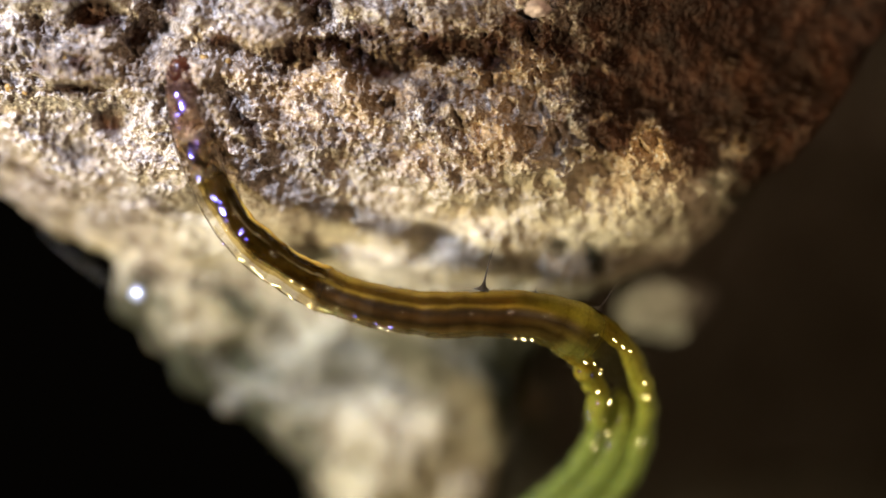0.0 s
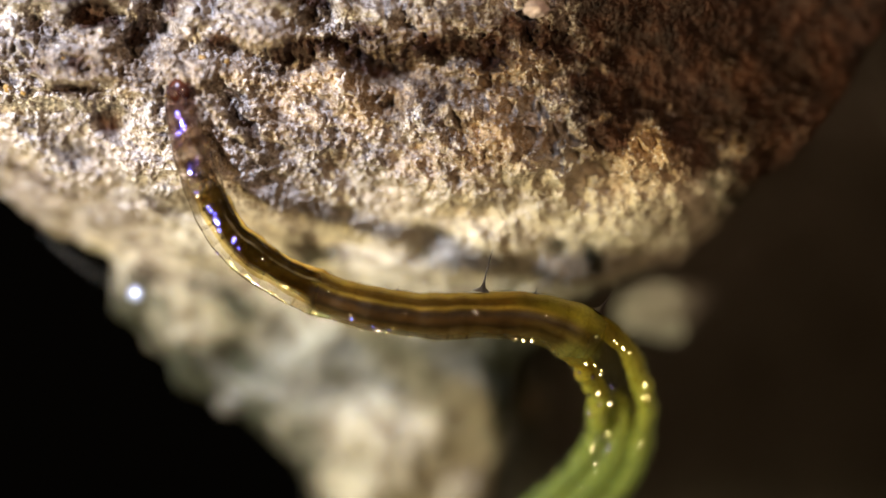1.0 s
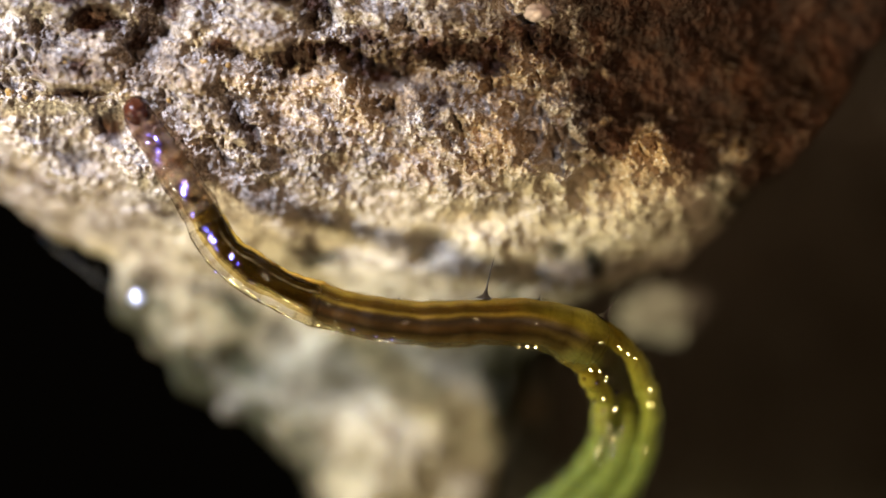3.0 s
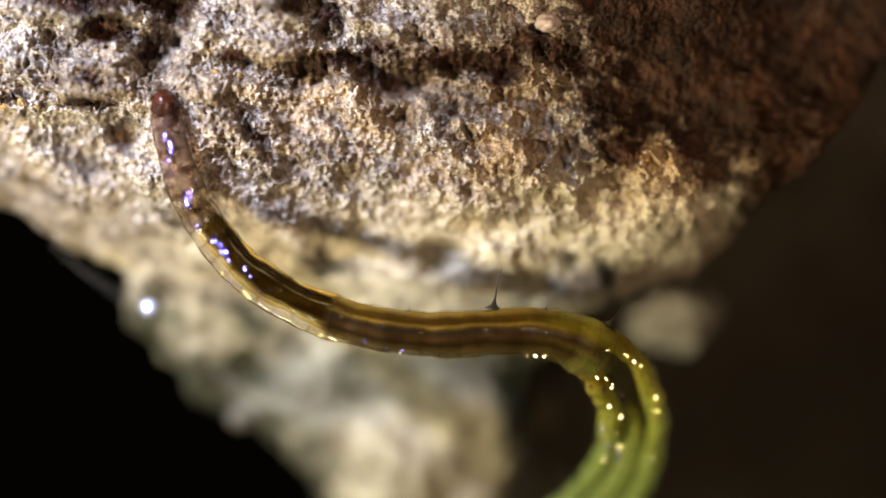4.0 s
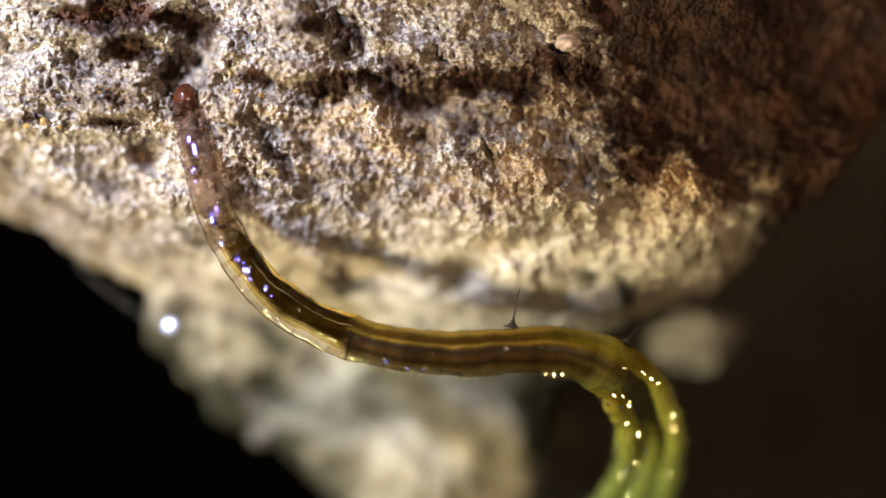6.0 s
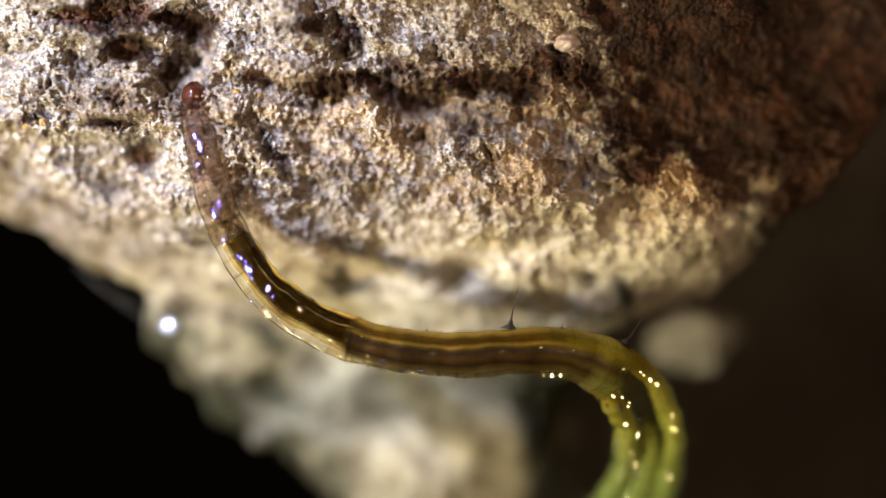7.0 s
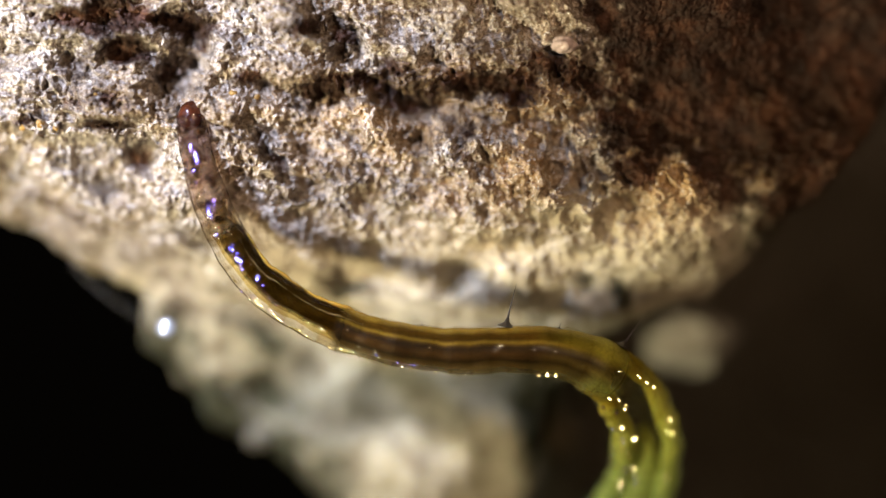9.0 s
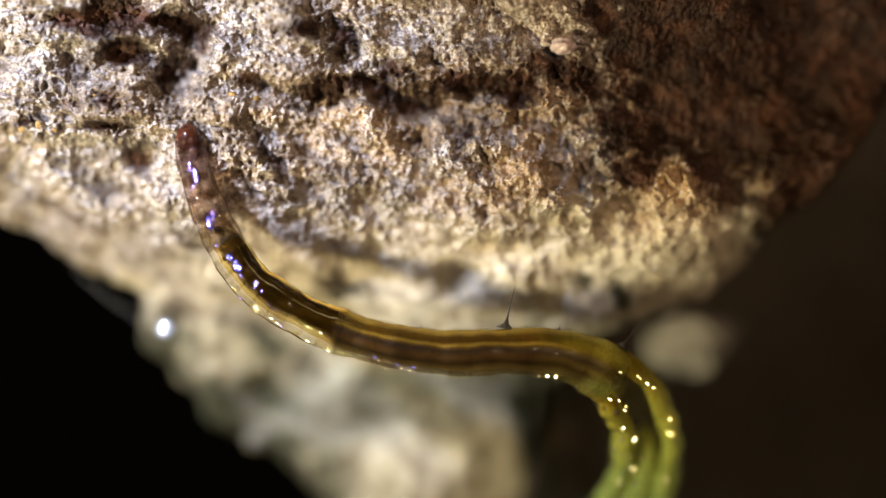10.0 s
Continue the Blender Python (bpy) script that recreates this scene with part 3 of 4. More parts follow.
def on_rock(x, z, proud):
    """The place on the rock's face at (x, z) as seen from the lens, that far out of it."""
    px, pz = np.array([[float(x)]]), np.array([[float(z)]])
    d = float(rock_depth(px, pz)[0, 0])
    rim = float(ragged_rim(px, pz, OUTLINE)[0, 0])
    fall = min(max(1 - rim / 1.6, 0.0), 1.0)
    d += 1.6 * (1 - math.sqrt(max(0.0, 1 - fall ** 2))) - proud
    return (x * (1 + d / 90), d, z * (1 + d / 90))


def back_depth(x, z):
    return 24 + 1.5 * rough_noise(x, z, 7.0, 81, 4) + 0.8 * rough_noise(x, z, 1.6, 83, 4) + 1.1 * np.clip(x - 5, 0, 40) + 1.3 * np.clip(5 - z, 0, 40)


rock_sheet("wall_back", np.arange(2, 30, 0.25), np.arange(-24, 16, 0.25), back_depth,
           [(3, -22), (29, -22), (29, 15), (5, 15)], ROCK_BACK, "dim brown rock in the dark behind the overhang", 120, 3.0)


def lump(name, centre, radii, seed, mat, label, category, rough=0.22, rings=40, parent=None):
    """A stone: a ball pressed and roughened."""
    t = np.linspace(0, math.pi, rings)[:, None]
    p = np.linspace(0, 2 * math.pi, rings * 2, endpoint=False)[None, :]
    n = np.stack([np.sin(t) * np.cos(p), np.sin(t) * np.sin(p), np.cos(t) + 0 * p], -1)
    k = 1 + rough * (rough_noise(n[..., 0] * 2 + n[..., 1], n[..., 2] * 2 + 0.7 * n[..., 1], 1.1, seed, 5, 0.55))
    v = n * k[..., None] * np.array(radii) * MM
    faces = lattice(rings, rings * 2, True)[:, ::-1]
    ob = mesh_object(name, v.reshape(-1, 3), faces, mat, parent)
    ob.location = Vector(centre) * MM
    return tagged(ob, label, category)


lump("stone", (11.5, 14, -3.0), (2.25, 2.4, 1.55), 91, rock_material("pale_limestone", (0.72, 0.72, 0.62), (0.20, 0.19, 0.15), (0.5, 0.48, 0.38), 0.0), "rounded pale limestone lump below the overhang", "stone", 0.45)
lump("mineral_grain", on_rock(4.25, 10.87, 0.9), (0.58, 0.7, 0.40), 95, plain("pink_mineral", (0.84, 0.66, 0.60), 0.3), "small pinkish mineral grain on the rock", "grain", 0.4, 20)


def crystal(name, centre, size, lamp_at, label):
    """A tiny faceted crystal; one face throws a lamp's light at the lens."""
    at = Vector(centre)
    face = ((Vector(lamp_at) - at).normalized() + (Vector((0, -90, 0)) - at).normalized()).normalized()
    turn = face.to_track_quat("Z", "Y").to_matrix()
    bm = bmesh.new()
    bmesh.ops.create_icosphere(bm, subdivisions=2, radius=size)
    bmesh.ops.bisect_plane(bm, geom=bm.verts[:] + bm.edges[:] + bm.faces[:], plane_co=(0, 0, size * 0.8), plane_no=(0, 0, 1), clear_outer=True)
    bmesh.ops.holes_fill(bm, edges=[e for e in bm.edges if e.is_boundary])
    bm.transform(Matrix.Translation(at * MM) @ turn.to_4x4() @ Matrix.Scale(MM, 4))
    me = bpy.data.meshes.new(name)
    bm.to_mesh(me)
    bm.free()
    me.materials.append(CRYSTAL)
    return tagged(new(name, me), label, "crystal")


CRYSTAL = plain("clear_crystal", (0.62, 0.72, 0.95), 0.03)
crystal("crystal", on_rock(-13.8, -2.02, 0.15), 0.30, FRONT, "tiny glistening crystal on the rock edge")

lump("pebble", on_rock(-9.55, -6.9, 0.2), (0.75, 0.9, 0.6), 93, ROCK, "small pale limestone pebble on the lower rim", "pebble", 0.4, 24)
lump("pebble", (4.6, 18, -8.4), (0.9, 0.9, 0.85), 94, plain("brown_pebble", (0.40, 0.31, 0.19), 0.6), "small brown pebble of limestone in the shade behind", "pebble", 0.3, 24)
lump("mineral_grain", on_rock(-10.8, 8.64, 0.05), (0.2, 0.18, 0.13), 96, plain("amber_mineral", (0.42, 0.25, 0.07), 0.3), "tiny amber-yellow mineral grain on the rock", "grain", 0.4, 16)
amber = bpy.data.objects["mineral_grain.001"]
for x, z, turn, size in ((-19.6, 7.3, 40, 1.1), (-20.4, 7.1, 80, 0.8), (-18.9, 7.05, 10, 0.7), (-9.7, 8.5, 60, 0.7), (-17.1, 8.6, 0, 0.6), (-12.4, 6.9, 30, 0.6)):
    grain = copy_thing(amber, Matrix.Translation(Vector(on_rock(x, z, 0.05)) * MM) @ pose(0, 0, 0, turn, 2 * turn, 0))
    grain.scale = (size, size, size)
SILK = plain("silk", (0.22, 0.22, 0.20), 0.3)


def silk_thread(start, end, thick, sag, label):
    """A thread of silk between two places."""
    a, b = np.array(start, float), np.array(end, float)
    u = np.linspace(0, 1, 16)
    mid = a + (b - a) * u[:, None] - np.array([0, 0, 1.0]) * (sag * 4 * u * (1 - u))[:, None]
    way = (b - a) / np.linalg.norm(b - a)
    e = np.cross(way, [0, 1, 0])
    e /= np.linalg.norm(e)
    f = np.cross(way, e)
    ang = np.linspace(0, 2 * math.pi, 6, endpoint=False)
    v = mid[:, None] + thick * (np.cos(ang)[None, :, None] * e + np.sin(ang)[None, :, None] * f)
    ob = mesh_object("silk_thread", v.reshape(-1, 3) * MM, lattice(16, 6, True), SILK)
    return tagged(ob, label, "thread", "silk threads")


silk_thread((3.3, 6.0, -4.4), (3.6, 6.5, -18.0), 0.004, 0.0, "fine upright silk thread hanging below the rock")
silk_thread((-19.6, 7.0, 0.9), (-15.6, 7.5, -2.2), 0.012, 0.2, "fine slack silk thread along the rock rim")
silk_thread((-19.0, 7.5, 0.2), (-15.4, 8.5, -1.8), 0.010, 0.1, "fine slack silk thread along the rock rim")

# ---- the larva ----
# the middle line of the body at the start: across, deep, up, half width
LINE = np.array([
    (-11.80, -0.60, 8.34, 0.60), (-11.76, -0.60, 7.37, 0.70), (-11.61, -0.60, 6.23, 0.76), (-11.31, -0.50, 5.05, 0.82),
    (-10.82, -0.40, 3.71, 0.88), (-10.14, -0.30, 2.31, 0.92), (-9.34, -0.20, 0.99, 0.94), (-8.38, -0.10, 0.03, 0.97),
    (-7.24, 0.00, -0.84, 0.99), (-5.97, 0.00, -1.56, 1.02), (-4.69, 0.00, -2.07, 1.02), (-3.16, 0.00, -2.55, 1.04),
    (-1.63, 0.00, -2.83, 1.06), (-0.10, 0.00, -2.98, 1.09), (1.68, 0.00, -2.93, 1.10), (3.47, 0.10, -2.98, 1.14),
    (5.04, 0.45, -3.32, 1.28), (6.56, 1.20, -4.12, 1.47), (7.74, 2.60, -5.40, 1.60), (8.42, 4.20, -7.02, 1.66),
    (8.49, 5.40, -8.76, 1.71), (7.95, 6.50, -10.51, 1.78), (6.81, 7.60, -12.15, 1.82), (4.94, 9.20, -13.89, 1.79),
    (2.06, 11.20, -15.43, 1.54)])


def glide(at, knots, values):
    """A smooth curve through values at the knots."""
    knots, values = np.asarray(knots, float), np.asarray(values, float)
    slope = np.gradient(values, knots, axis=0)
    i = np.clip(np.searchsorted(knots, at, side="right") - 1, 0, len(knots) - 2)
    h = (knots[i + 1] - knots[i])
    u = (np.asarray(at) - knots[i]) / h
    if values.ndim > 1:
        h, u = h[..., None], u[..., None]
    return ((2 * u ** 3 - 3 * u ** 2 + 1) * values[i] + (u ** 3 - 2 * u ** 2 + u) * h * slope[i]
            + (-2 * u ** 3 + 3 * u ** 2) * values[i + 1] + (u ** 3 - u ** 2) * h * slope[i + 1])


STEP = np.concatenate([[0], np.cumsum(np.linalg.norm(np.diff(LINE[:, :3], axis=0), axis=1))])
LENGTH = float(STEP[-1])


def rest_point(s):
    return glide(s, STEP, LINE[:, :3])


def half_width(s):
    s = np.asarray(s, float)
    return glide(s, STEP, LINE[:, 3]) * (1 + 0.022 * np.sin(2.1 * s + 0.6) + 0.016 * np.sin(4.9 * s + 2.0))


def frame_at(s):
    """Along the body, away from the lens, and across it, at the rest pose."""
    t = rest_point(np.minimum(s + 0.05, LENGTH)) - rest_point(np.maximum(s - 0.05, 0))
    t /= np.linalg.norm(t, axis=-1, keepdims=True)
    b = np.array([0.0, 1.0, 0.0]) - t * t[..., 1:2]
    b /= np.linalg.norm(b, axis=-1, keepdims=True)
    return t, b, np.cross(t, b)


def tube(name, s0, s1, off, thick, mat, parent, origin, rows=6, around=22, wrinkle=0.0, tuck=0.0, deep=0.0, label=""):
    """A stretch of tube inside or round the body: off across it, thick, both in half widths (numbers or functions of s)."""
    s = np.clip(np.linspace(s0, s1, rows), 0.0, LENGTH - 0.01)
    o = off(s) if callable(off) else np.full(rows, off)
    k = thick(s) if callable(thick) else np.full(rows, thick)
    w = half_width(s)
    t, b, n = frame_at(s)
    a = np.linspace(-0.5 * math.pi, 1.5 * math.pi, around + 1)
    rad = (w * k)[:, None] * np.ones((1, around + 1))
    if wrinkle:
        ring = 0.5 + 0.5 * np.cos(2 * math.pi * s / 1.62)
        rad = rad * (1 + wrinkle * (ring[:, None] ** 2 - 0.4)
                     + 0.8 * wrinkle * np.sin(3 * a + 0.9 * s[:, None]) * np.sin(2.3 * s[:, None] + a))
    rad[0] *= 1 - tuck
    mid = rest_point(s) + n * (o * w)[:, None] + b * (deep * w)[:, None]
    v = mid[:, None] + rad[..., None] * (np.cos(a)[None, :, None] * n[:, None] - np.sin(a)[None, :, None] * b[:, None])
    uv = np.stack([np.repeat(s[:, None] / LENGTH, around + 1, 1), np.repeat(a[None] / (2 * math.pi) + 0.25, rows, 0)], -1)
    return mesh_object(name, (v.reshape(-1, 3) - origin) * MM, lattice(rows, around + 1), mat, parent, label, uv.reshape(-1, 2))


GUT, CORE = soft_gut(), core_material()
larva = tagged(new("larva"), "slender wet translucent larva, amber in front and green behind, on rock", "larva")
PIECES = 52
CUT = np.linspace(0.35, LENGTH, PIECES + 1)
moving = []

# how far down the body things begin and end
GUT_FROM, GREEN_FROM = 4.7, 23.2


def fade(s, start, end):
    return np.clip((np.asarray(s, float) - start) / (end - start), 0, 1)


def wobble(s, seed):
    s = np.asarray(s, float)
    return (np.sin(1.7 * s + seed * 2.1) + 0.7 * np.sin(3.9 * s + seed * 4.7) + 0.5 * np.sin(9.1 * s + seed)) / 1.6


for s0, s1 in zip(CUT[:-1], CUT[1:]):
    sm = 0.5 * (s0 + s1)
    origin = rest_point(sm)
    # the front end stretches, so its pieces reach further into one another
    pad = 0.05 + 0.13 * float(fade(sm, 4.6, 3.4))
    seg = tube("body_segment", max(s0 - pad, 0.2), s1 + pad, 0.0, 1.0, SKIN, larva, origin, 8, 32, 0.05)
    seg.location = origin * MM
    moving.append((seg, sm))
    inner = (seg, origin)
    # dark lines on the edges stand in for the rim that refraction darkens
    if sm < 13.2:
        tube("edge_line", s0 - 0.02, s1 + 0.02, -0.965, lambda s: 0.026 + 0.012 * wobble(s, 7), EDGE_DARK, *inner, rows=4, around=8)
    if sm < 6.4:
        tube("edge_line", s0 - 0.02, s1 + 0.02, 0.965, lambda s: 0.022 + 0.010 * wobble(s, 3), EDGE_DARK, *inner, rows=4, around=8)
    if sm < GUT_FROM + 0.4:
        tube("tissue", max(s0 - 0.25, 0.2), s1 + 0.2, 0.06, lambda s: 0.90 - 0.2 * fade(s, 2.8, GUT_FROM) + 0.08 * np.sin(s * 4.1), PALE, *inner)
    if GUT_FROM < sm < 13.8:
        tube("gut", s0 - 0.01, s1 + 0.01, lambda s: 0.24 - 0.06 * fade(s, 11, 13.6) + 0.04 * wobble(s, 1),
             lambda s: 0.25 + 0.40 * fade(s, GUT_FROM, GUT_FROM + 0.8) + 0.04 * wobble(s, 2), GUT, *inner, rows=8, around=32)
        tube("gut_wall", s0, s1, lambda s: 0.16 + 0.04 * wobble(s, 1), lambda s: 0.34 + 0.42 * fade(s, GUT_FROM, GUT_FROM + 0.8) + 0.04 * wobble(s, 8), SHEATH, *inner)
    if 6.2 < sm < 13.4:
        # golden fat strand and gold line also paint light refracted to this edge
        tube("fat_body", s0 - 0.06, s1 + 0.06, lambda s: 0.84 - 0.06 * fade(s, 11, 13.4) + 0.03 * wobble(s, 3),
             lambda s: 0.11 + 0.06 * fade(s, 11.5, 13.4) + 0.03 * wobble(s, 4), FAT, *inner)
        tube("bright_line", s0 - 0.06, s1 + 0.06, lambda s: 0.93 + 0.02 * wobble(s, 5), lambda s: 0.065 + 0.05 * wobble(s, 6), EDGE_GOLD, *inner, deep=-0.22)
        tube("bright_line", s0 - 0.06, s1 + 0.06, lambda s: 0.50 + 0.04 * wobble(s, 2), lambda s: 0.014 + 0.012 * wobble(s, 9), SIDE_FLESH, *inner, deep=-0.80)
    if 12.2 < sm < 25.6:
        tube("body_core", s0 - 0.04, s1 + 0.04, 0.0, lambda s: 0.95 - 0.12 * fade(s, 24.5, 26.4), CORE, *inner, rows=8, around=40)
    if sm >= GREEN_FROM + 1.2:
        tube("fat_body", s0 - 0.06, s1 + 0.06, lambda s: 0.66 + 0.03 * wobble(s, 3), lambda s: 0.29 + 0.04 * wobble(s, 4), FAT, *inner)
        tube("fat_body", s0 - 0.06, s1 + 0.06, lambda s: -0.64 + 0.03 * wobble(s, 7), lambda s: 0.31 + 0.04 * wobble(s, 9), FAT, *inner)
    if sm >= GREEN_FROM + 7.0:
        tube("fat_body", s0 - 0.06, s1 + 0.06, 0.0, lambda s: 0.12 + 0.42 * fade(s, GREEN_FROM + 6.5, GREEN_FROM + 10) + 0.03 * wobble(s, 4), FAT, *inner, deep=0.3)

# head shell
head_at = rest_point(np.array([0.30]))[0]
head = lump("head", (0, 0, 0), (0.57, 0.54, 0.62), 101, HEAD, "", "", 0.14, 24, larva)
tagged(head, "small dark brown glossy head capsule")
head.location = head_at * MM
moving.append((head, 0.30))


def bristle(s, side, long, lean, thick):
    """A stiff hair on the edge of the body."""
    owner = min(moving[:-1], key=lambda m: abs(m[1] - s))[0]
    t, b, n = frame_at(np.array([s]))
    foot = rest_point(np.array([s]))[0] + n[0] * half_width(np.array([s]))[0] * side * 0.96
    way = n[0] * side + t[0] * lean
    way /= np.linalg.norm(way)
    u = np.linspace(0, 1, 10)
    mid = foot + way * (u * long)[:, None] + t[0] * (0.06 * long * u ** 2)[:, None]
    rad = thick * (0.25 * (1 - u) + 0.75 * np.exp(-u * 14) * 3 + 0.03)
    a = np.linspace(0, 2 * math.pi, 8, endpoint=False)
    e, f = np.cross(way, [0, 1, 0]), np.array([0, 1.0, 0])
    v = mid[:, None] + rad[:, None, None] * (np.cos(a)[None, :, None] * e + np.sin(a)[None, :, None] * f)
    mesh_object("bristle", (v.reshape(-1, 3) - np.array(owner.location) / MM) * MM, lattice(10, 8, True), HAIR, owner)



def glint_material(name, sheen, strength):
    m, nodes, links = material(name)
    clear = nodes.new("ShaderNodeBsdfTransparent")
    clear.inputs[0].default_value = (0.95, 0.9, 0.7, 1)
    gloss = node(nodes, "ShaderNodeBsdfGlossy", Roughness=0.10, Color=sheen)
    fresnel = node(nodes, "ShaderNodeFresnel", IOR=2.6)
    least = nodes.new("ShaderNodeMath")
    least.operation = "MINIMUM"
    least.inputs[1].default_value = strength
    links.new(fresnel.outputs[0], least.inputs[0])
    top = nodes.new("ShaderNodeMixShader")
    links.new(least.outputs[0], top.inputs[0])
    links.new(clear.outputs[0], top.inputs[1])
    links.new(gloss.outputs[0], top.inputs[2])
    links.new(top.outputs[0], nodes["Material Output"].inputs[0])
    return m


# added glints: small glossy balls, the front lamp's ones tinted violet
GLINT = glint_material("warm_glint", (1.0, 0.95, 0.72, 1), 0.13)
GLINT_VIOLET = glint_material("violet_glint", (0.27, 0.22, 1.0, 1), 0.14)


def ball_mesh(mat, rings=10):
    u = np.linspace(0.02, math.pi - 0.02, rings)[:, None]
    v = np.linspace(0, 2 * math.pi, 2 * rings, endpoint=False)[None, :]
    n = np.stack([np.sin(u) * np.cos(v), np.sin(u) * np.sin(v), np.cos(u) + 0 * v], -1).reshape(-1, 3)
    me = bpy.data.meshes.new("glint")
    me.from_pydata((n * MM).tolist(), [], lattice(rings, 2 * rings, True)[:, ::-1].tolist())
    me.polygons.foreach_set("use_smooth", np.ones(len(me.polygons), dtype=bool))
    me.materials.append(mat)
    return me


BALL, BALL_VIOLET = ball_mesh(GLINT), ball_mesh(GLINT_VIOLET)
chance = random.Random(7)


def glint(s, across, size, flat, lamp_at, long=1.0):
    """An added highlight: a glossy ball on the skin, drawn out along the body; its flat side is aimed to throw a lamp's
    light forward.
    """
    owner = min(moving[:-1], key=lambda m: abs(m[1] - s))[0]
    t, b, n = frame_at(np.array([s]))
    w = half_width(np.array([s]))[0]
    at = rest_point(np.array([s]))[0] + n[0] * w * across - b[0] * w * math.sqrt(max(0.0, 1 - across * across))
    ob = new("glint" if long < 2 else "glint_streak", BALL_VIOLET if lamp_at == FRONT else BALL)
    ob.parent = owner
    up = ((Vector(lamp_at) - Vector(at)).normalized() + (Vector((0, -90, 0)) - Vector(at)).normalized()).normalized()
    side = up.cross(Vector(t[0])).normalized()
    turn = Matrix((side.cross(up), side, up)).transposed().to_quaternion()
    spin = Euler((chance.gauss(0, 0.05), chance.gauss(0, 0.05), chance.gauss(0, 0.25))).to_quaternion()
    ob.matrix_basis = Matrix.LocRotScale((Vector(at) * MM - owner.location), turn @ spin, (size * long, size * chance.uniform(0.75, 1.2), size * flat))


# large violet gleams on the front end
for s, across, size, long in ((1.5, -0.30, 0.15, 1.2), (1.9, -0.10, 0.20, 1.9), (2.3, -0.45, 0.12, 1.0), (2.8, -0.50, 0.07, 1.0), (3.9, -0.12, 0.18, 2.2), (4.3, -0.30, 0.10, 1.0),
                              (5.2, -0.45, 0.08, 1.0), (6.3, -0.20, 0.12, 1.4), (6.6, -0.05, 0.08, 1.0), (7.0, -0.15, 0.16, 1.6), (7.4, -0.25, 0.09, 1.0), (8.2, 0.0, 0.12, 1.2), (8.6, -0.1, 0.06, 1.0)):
    glint(s, across + 0.12, size * 1.35, 0.14, FRONT, long)
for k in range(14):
    glint(1.2 + 8.5 * chance.random(), chance.uniform(-0.75, 0.2), chance.uniform(0.025, 0.055), 0.3, FRONT)
# added highlights, short and drawn out, along the lower edge
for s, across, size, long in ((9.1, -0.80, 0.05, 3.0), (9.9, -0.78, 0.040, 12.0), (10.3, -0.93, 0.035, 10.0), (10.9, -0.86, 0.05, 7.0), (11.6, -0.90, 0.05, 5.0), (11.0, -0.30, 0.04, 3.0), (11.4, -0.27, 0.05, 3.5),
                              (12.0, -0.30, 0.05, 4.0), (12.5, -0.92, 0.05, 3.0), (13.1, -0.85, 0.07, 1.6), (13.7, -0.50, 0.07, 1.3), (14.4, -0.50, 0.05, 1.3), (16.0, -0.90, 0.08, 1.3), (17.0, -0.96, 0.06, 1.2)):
    glint(s, across, size * 0.95, 0.24, SIDE, long)
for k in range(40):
    glint(7.4 + 11 * chance.random(), -chance.uniform(0.62, 1.0), chance.uniform(0.025, 0.065), 0.26, SIDE if k % 5 else FRONT, chance.uniform(1.0, 2.5))
# highlights added on the rear, most of them along its inner edge
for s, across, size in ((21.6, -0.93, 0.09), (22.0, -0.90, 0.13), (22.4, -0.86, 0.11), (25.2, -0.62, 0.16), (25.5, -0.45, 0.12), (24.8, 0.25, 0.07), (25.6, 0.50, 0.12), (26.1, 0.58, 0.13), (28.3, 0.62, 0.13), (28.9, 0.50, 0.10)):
    glint(s, across, size, 0.14, SIDE, 1.3)
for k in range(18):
    glint(25.3 + 7.2 * (k + chance.random()) / 18, (-0.86, -0.52, -0.74, 0.58, -0.36, -0.66)[k % 6] + chance.uniform(-0.1, 0.1), chance.uniform(0.09, 0.19), 0.14, SIDE if k % 2 else FRONT)

bristle(20.1, 1, 2.0, 0.2, 0.18)
bristle(25.0, 1, 2.0, 0.0, 0.15)
bristle(22.3, 1, 0.35, 0.1, 0.08)
bristle(27.0, 1, 0.6, 0.3, 0.10)
bristle(16.2, 1, 0.22, 0.1, 0.07)


# ---- how the larva moves: seconds, across and up in mm from the start ----
HEAD_MOVES = [(0, 0.00, 0.00), (0.5, 0.08, -0.33), (1, 0.07, -0.88), (1.5, -0.12, -1.86), (2, -0.74, -2.29), (2.5, -2.43, -2.18), (4, -1.28, -0.82), (4.5, -1.52, -1.02),
              (5, -1.79, -0.55), (5.5, -1.63, 0.20), (7, -0.87, 0.52), (7.5, -0.85, 0.64), (8, -0.96, 0.54), (8.5, -0.84, 0.29), (9.2, -0.90, -0.68), (10, -0.95, -1.41)]
NECK_MOVES = [(0, 0.00, 0.00), (0.5, -0.07, -0.30), (1, 0.09, -0.75), (1.5, -0.07, -1.48), (2, -0.13, -1.76), (2.5, -0.36, -1.68), (4, -0.82, -1.54), (4.5, -0.80, -1.59),
              (5, -0.74, -1.46), (5.5, -0.71, -1.35), (7, -0.46, -1.04), (7.5, -0.67, -0.53), (8, -0.73, -0.25), (8.5, -0.61, -0.49), (9.2, -0.52, -1.21), (10, -0.51, -1.56)]
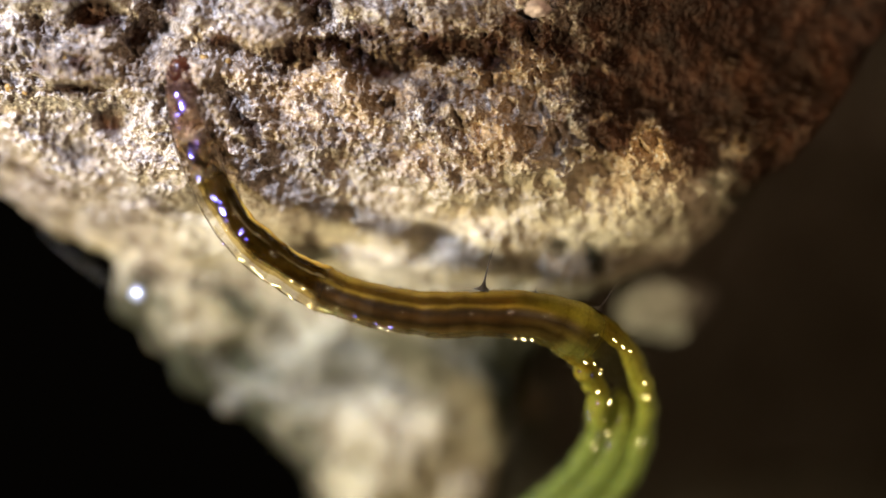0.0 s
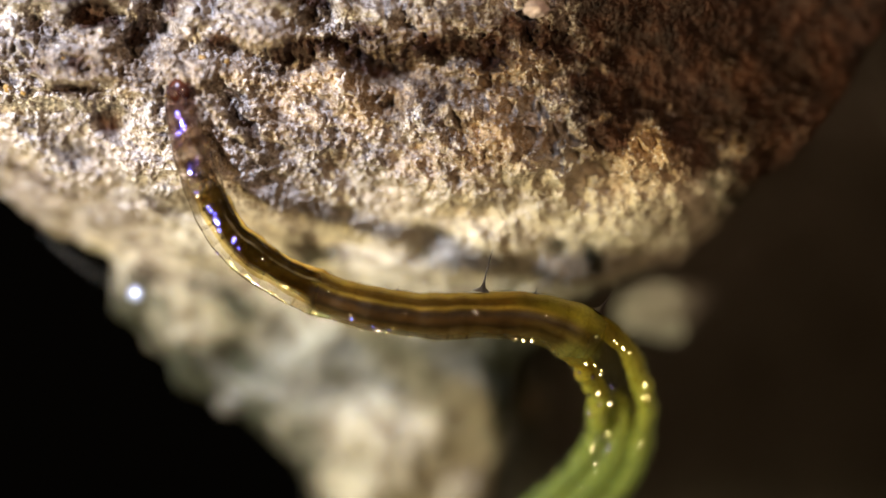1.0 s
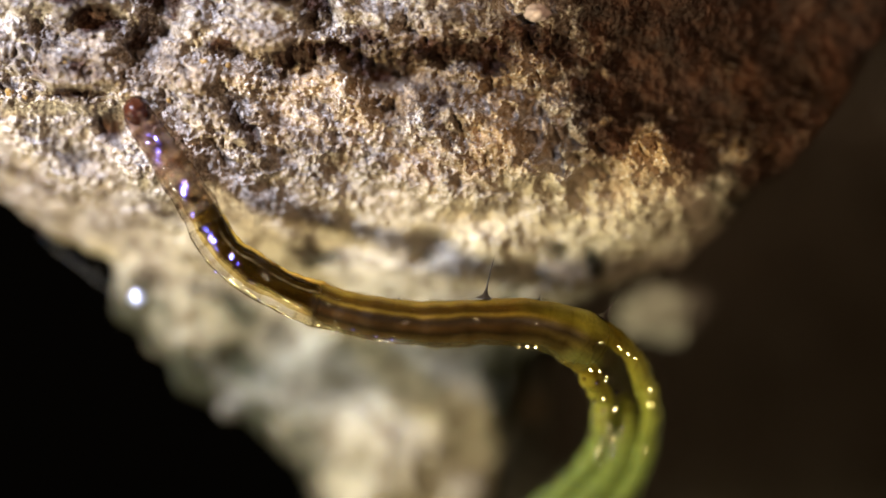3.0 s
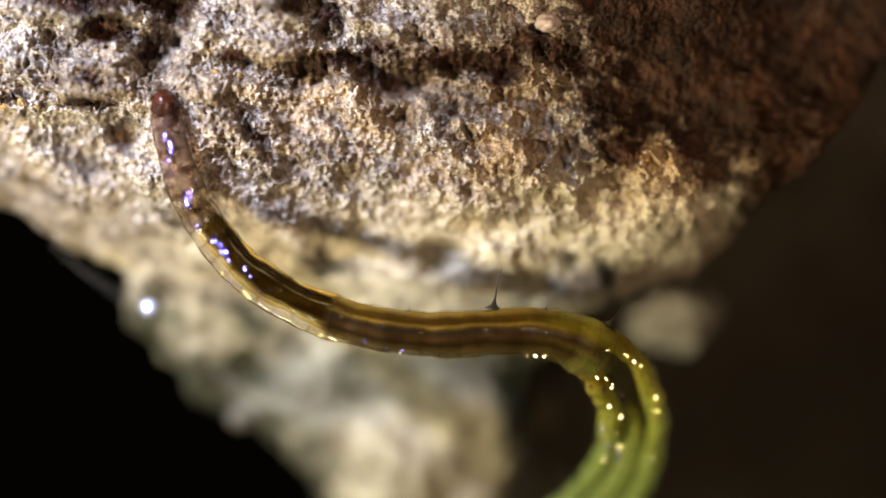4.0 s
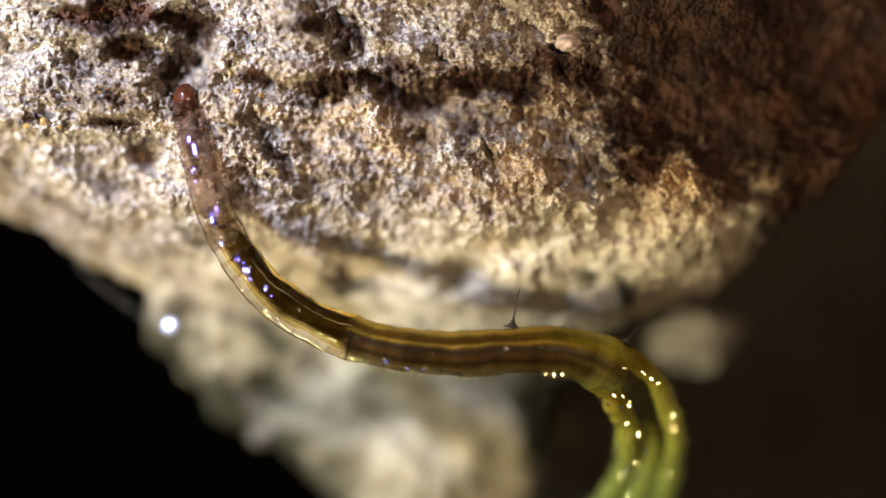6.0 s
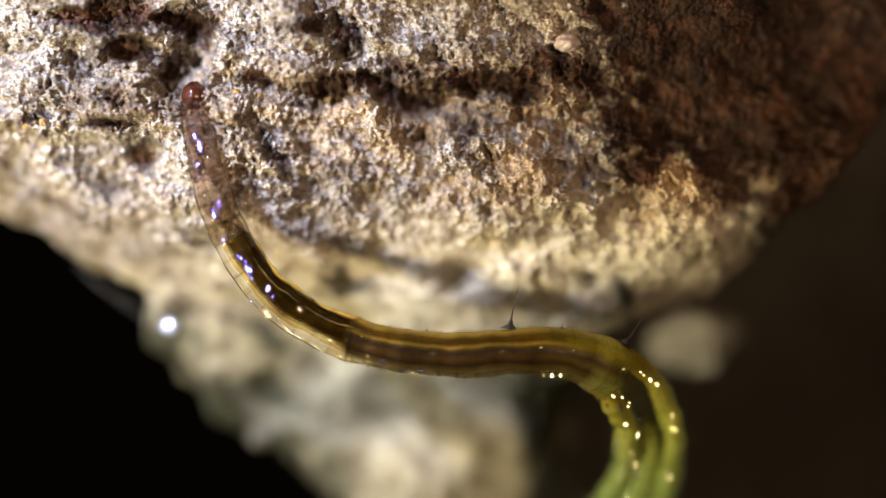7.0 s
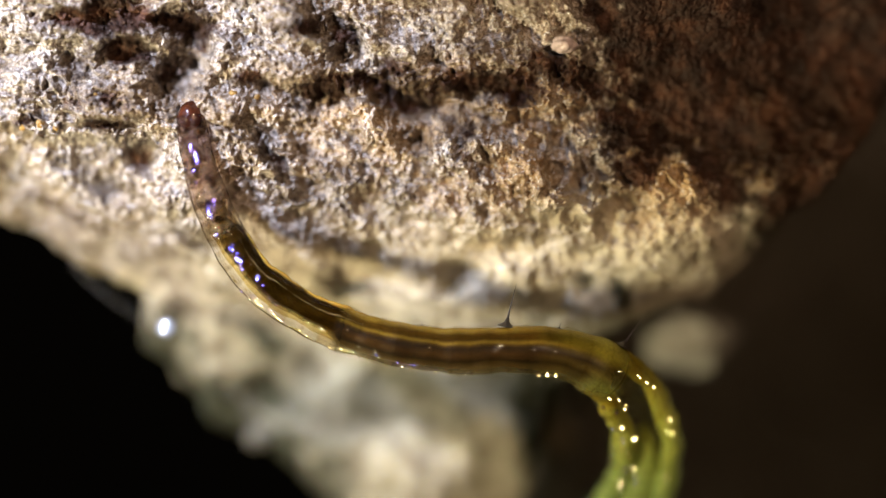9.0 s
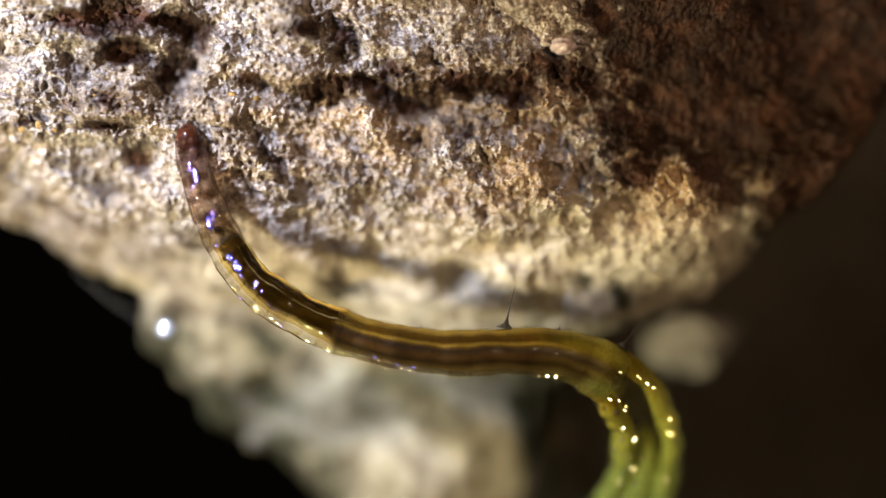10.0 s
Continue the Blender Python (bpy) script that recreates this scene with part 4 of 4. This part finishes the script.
SHOULDER_MOVES = [(0, 0.00, 0.00), (0.5, -0.15, -0.20), (1, -0.24, -0.39), (1.5, -0.45, -0.72), (2, -0.46, -1.04), (2.5, -0.46, -1.02), (4, -0.38, -1.12), (4.5, -0.36, -1.24),
                  (5, -0.39, -1.25), (5.5, -0.41, -1.15), (7, -0.24, -1.09), (7.5, -0.42, -0.50), (8, -0.61, -0.17), (8.5, -0.60, -0.26), (9.2, -0.53, -0.69), (10, -0.58, -0.82)]
BACK_MOVES = [(0, 0.00, 0.00), (0.5, 0.01, -0.05), (1, 0.04, -0.05), (1.5, 0.04, -0.10), (2, 0.09, -0.17), (2.5, 0.11, -0.20), (4, 0.03, -0.28), (4.5, 0.05, -0.28),
              (5, -0.03, -0.31), (5.5, 0.00, -0.28), (7, -0.08, -0.31), (7.5, -0.18, -0.18), (8, -0.33, -0.08), (8.5, -0.23, -0.13), (9.2, -0.15, -0.09), (10, -0.15, -0.13)]
TAIL_MOVES = [(0, 0.00, 0.00), (0.5, 0.04, -0.02), (1, 0.08, -0.05), (1.5, 0.22, -0.10), (2, 0.28, -0.15), (2.5, 0.30, -0.18), (4, 0.04, -0.08), (4.5, 0.00, -0.04),
              (5, -0.05, -0.05), (5.5, -0.08, -0.03), (7, -0.10, -0.05), (7.5, -0.14, -0.05), (8, -0.20, -0.04), (8.5, -0.14, -0.08), (9.2, -0.10, -0.09), (10, -0.05, -0.08)]
KNOTS = [0.0, 3.35, 7.75, 18.6, 25.5, LENGTH]


def motions():
    for part_ob, s in moving:
        rows = []
        for h, n, k, b, a in zip(HEAD_MOVES, NECK_MOVES, SHOULDER_MOVES, BACK_MOVES, TAIL_MOVES):
            shifts = np.array([h[1:], n[1:], k[1:], b[1:], a[1:], (0, 0)])

            def placed(q):
                q = np.array([q])
                p = rest_point(q)[0]
                m = glide(q, KNOTS, shifts)[0]
                return p + np.array([m[0], 0, m[1]])

            rest = rest_point(np.array([s + 0.2]))[0] - rest_point(np.array([s - 0.2 if s > 0.2 else 0.0]))[0]
            then = placed(s + 0.2) - placed(s - 0.2 if s > 0.2 else 0.0)
            turn = math.degrees(math.atan2(rest[2], rest[0]) - math.atan2(then[2], then[0]))
            turn = (turn + 180) % 360 - 180
            x, y, z = placed(s) * MM
            rows.append((h[0], pose(x, y, z, 0, turn, 0)))
        walk(part_ob, rows)


motions()
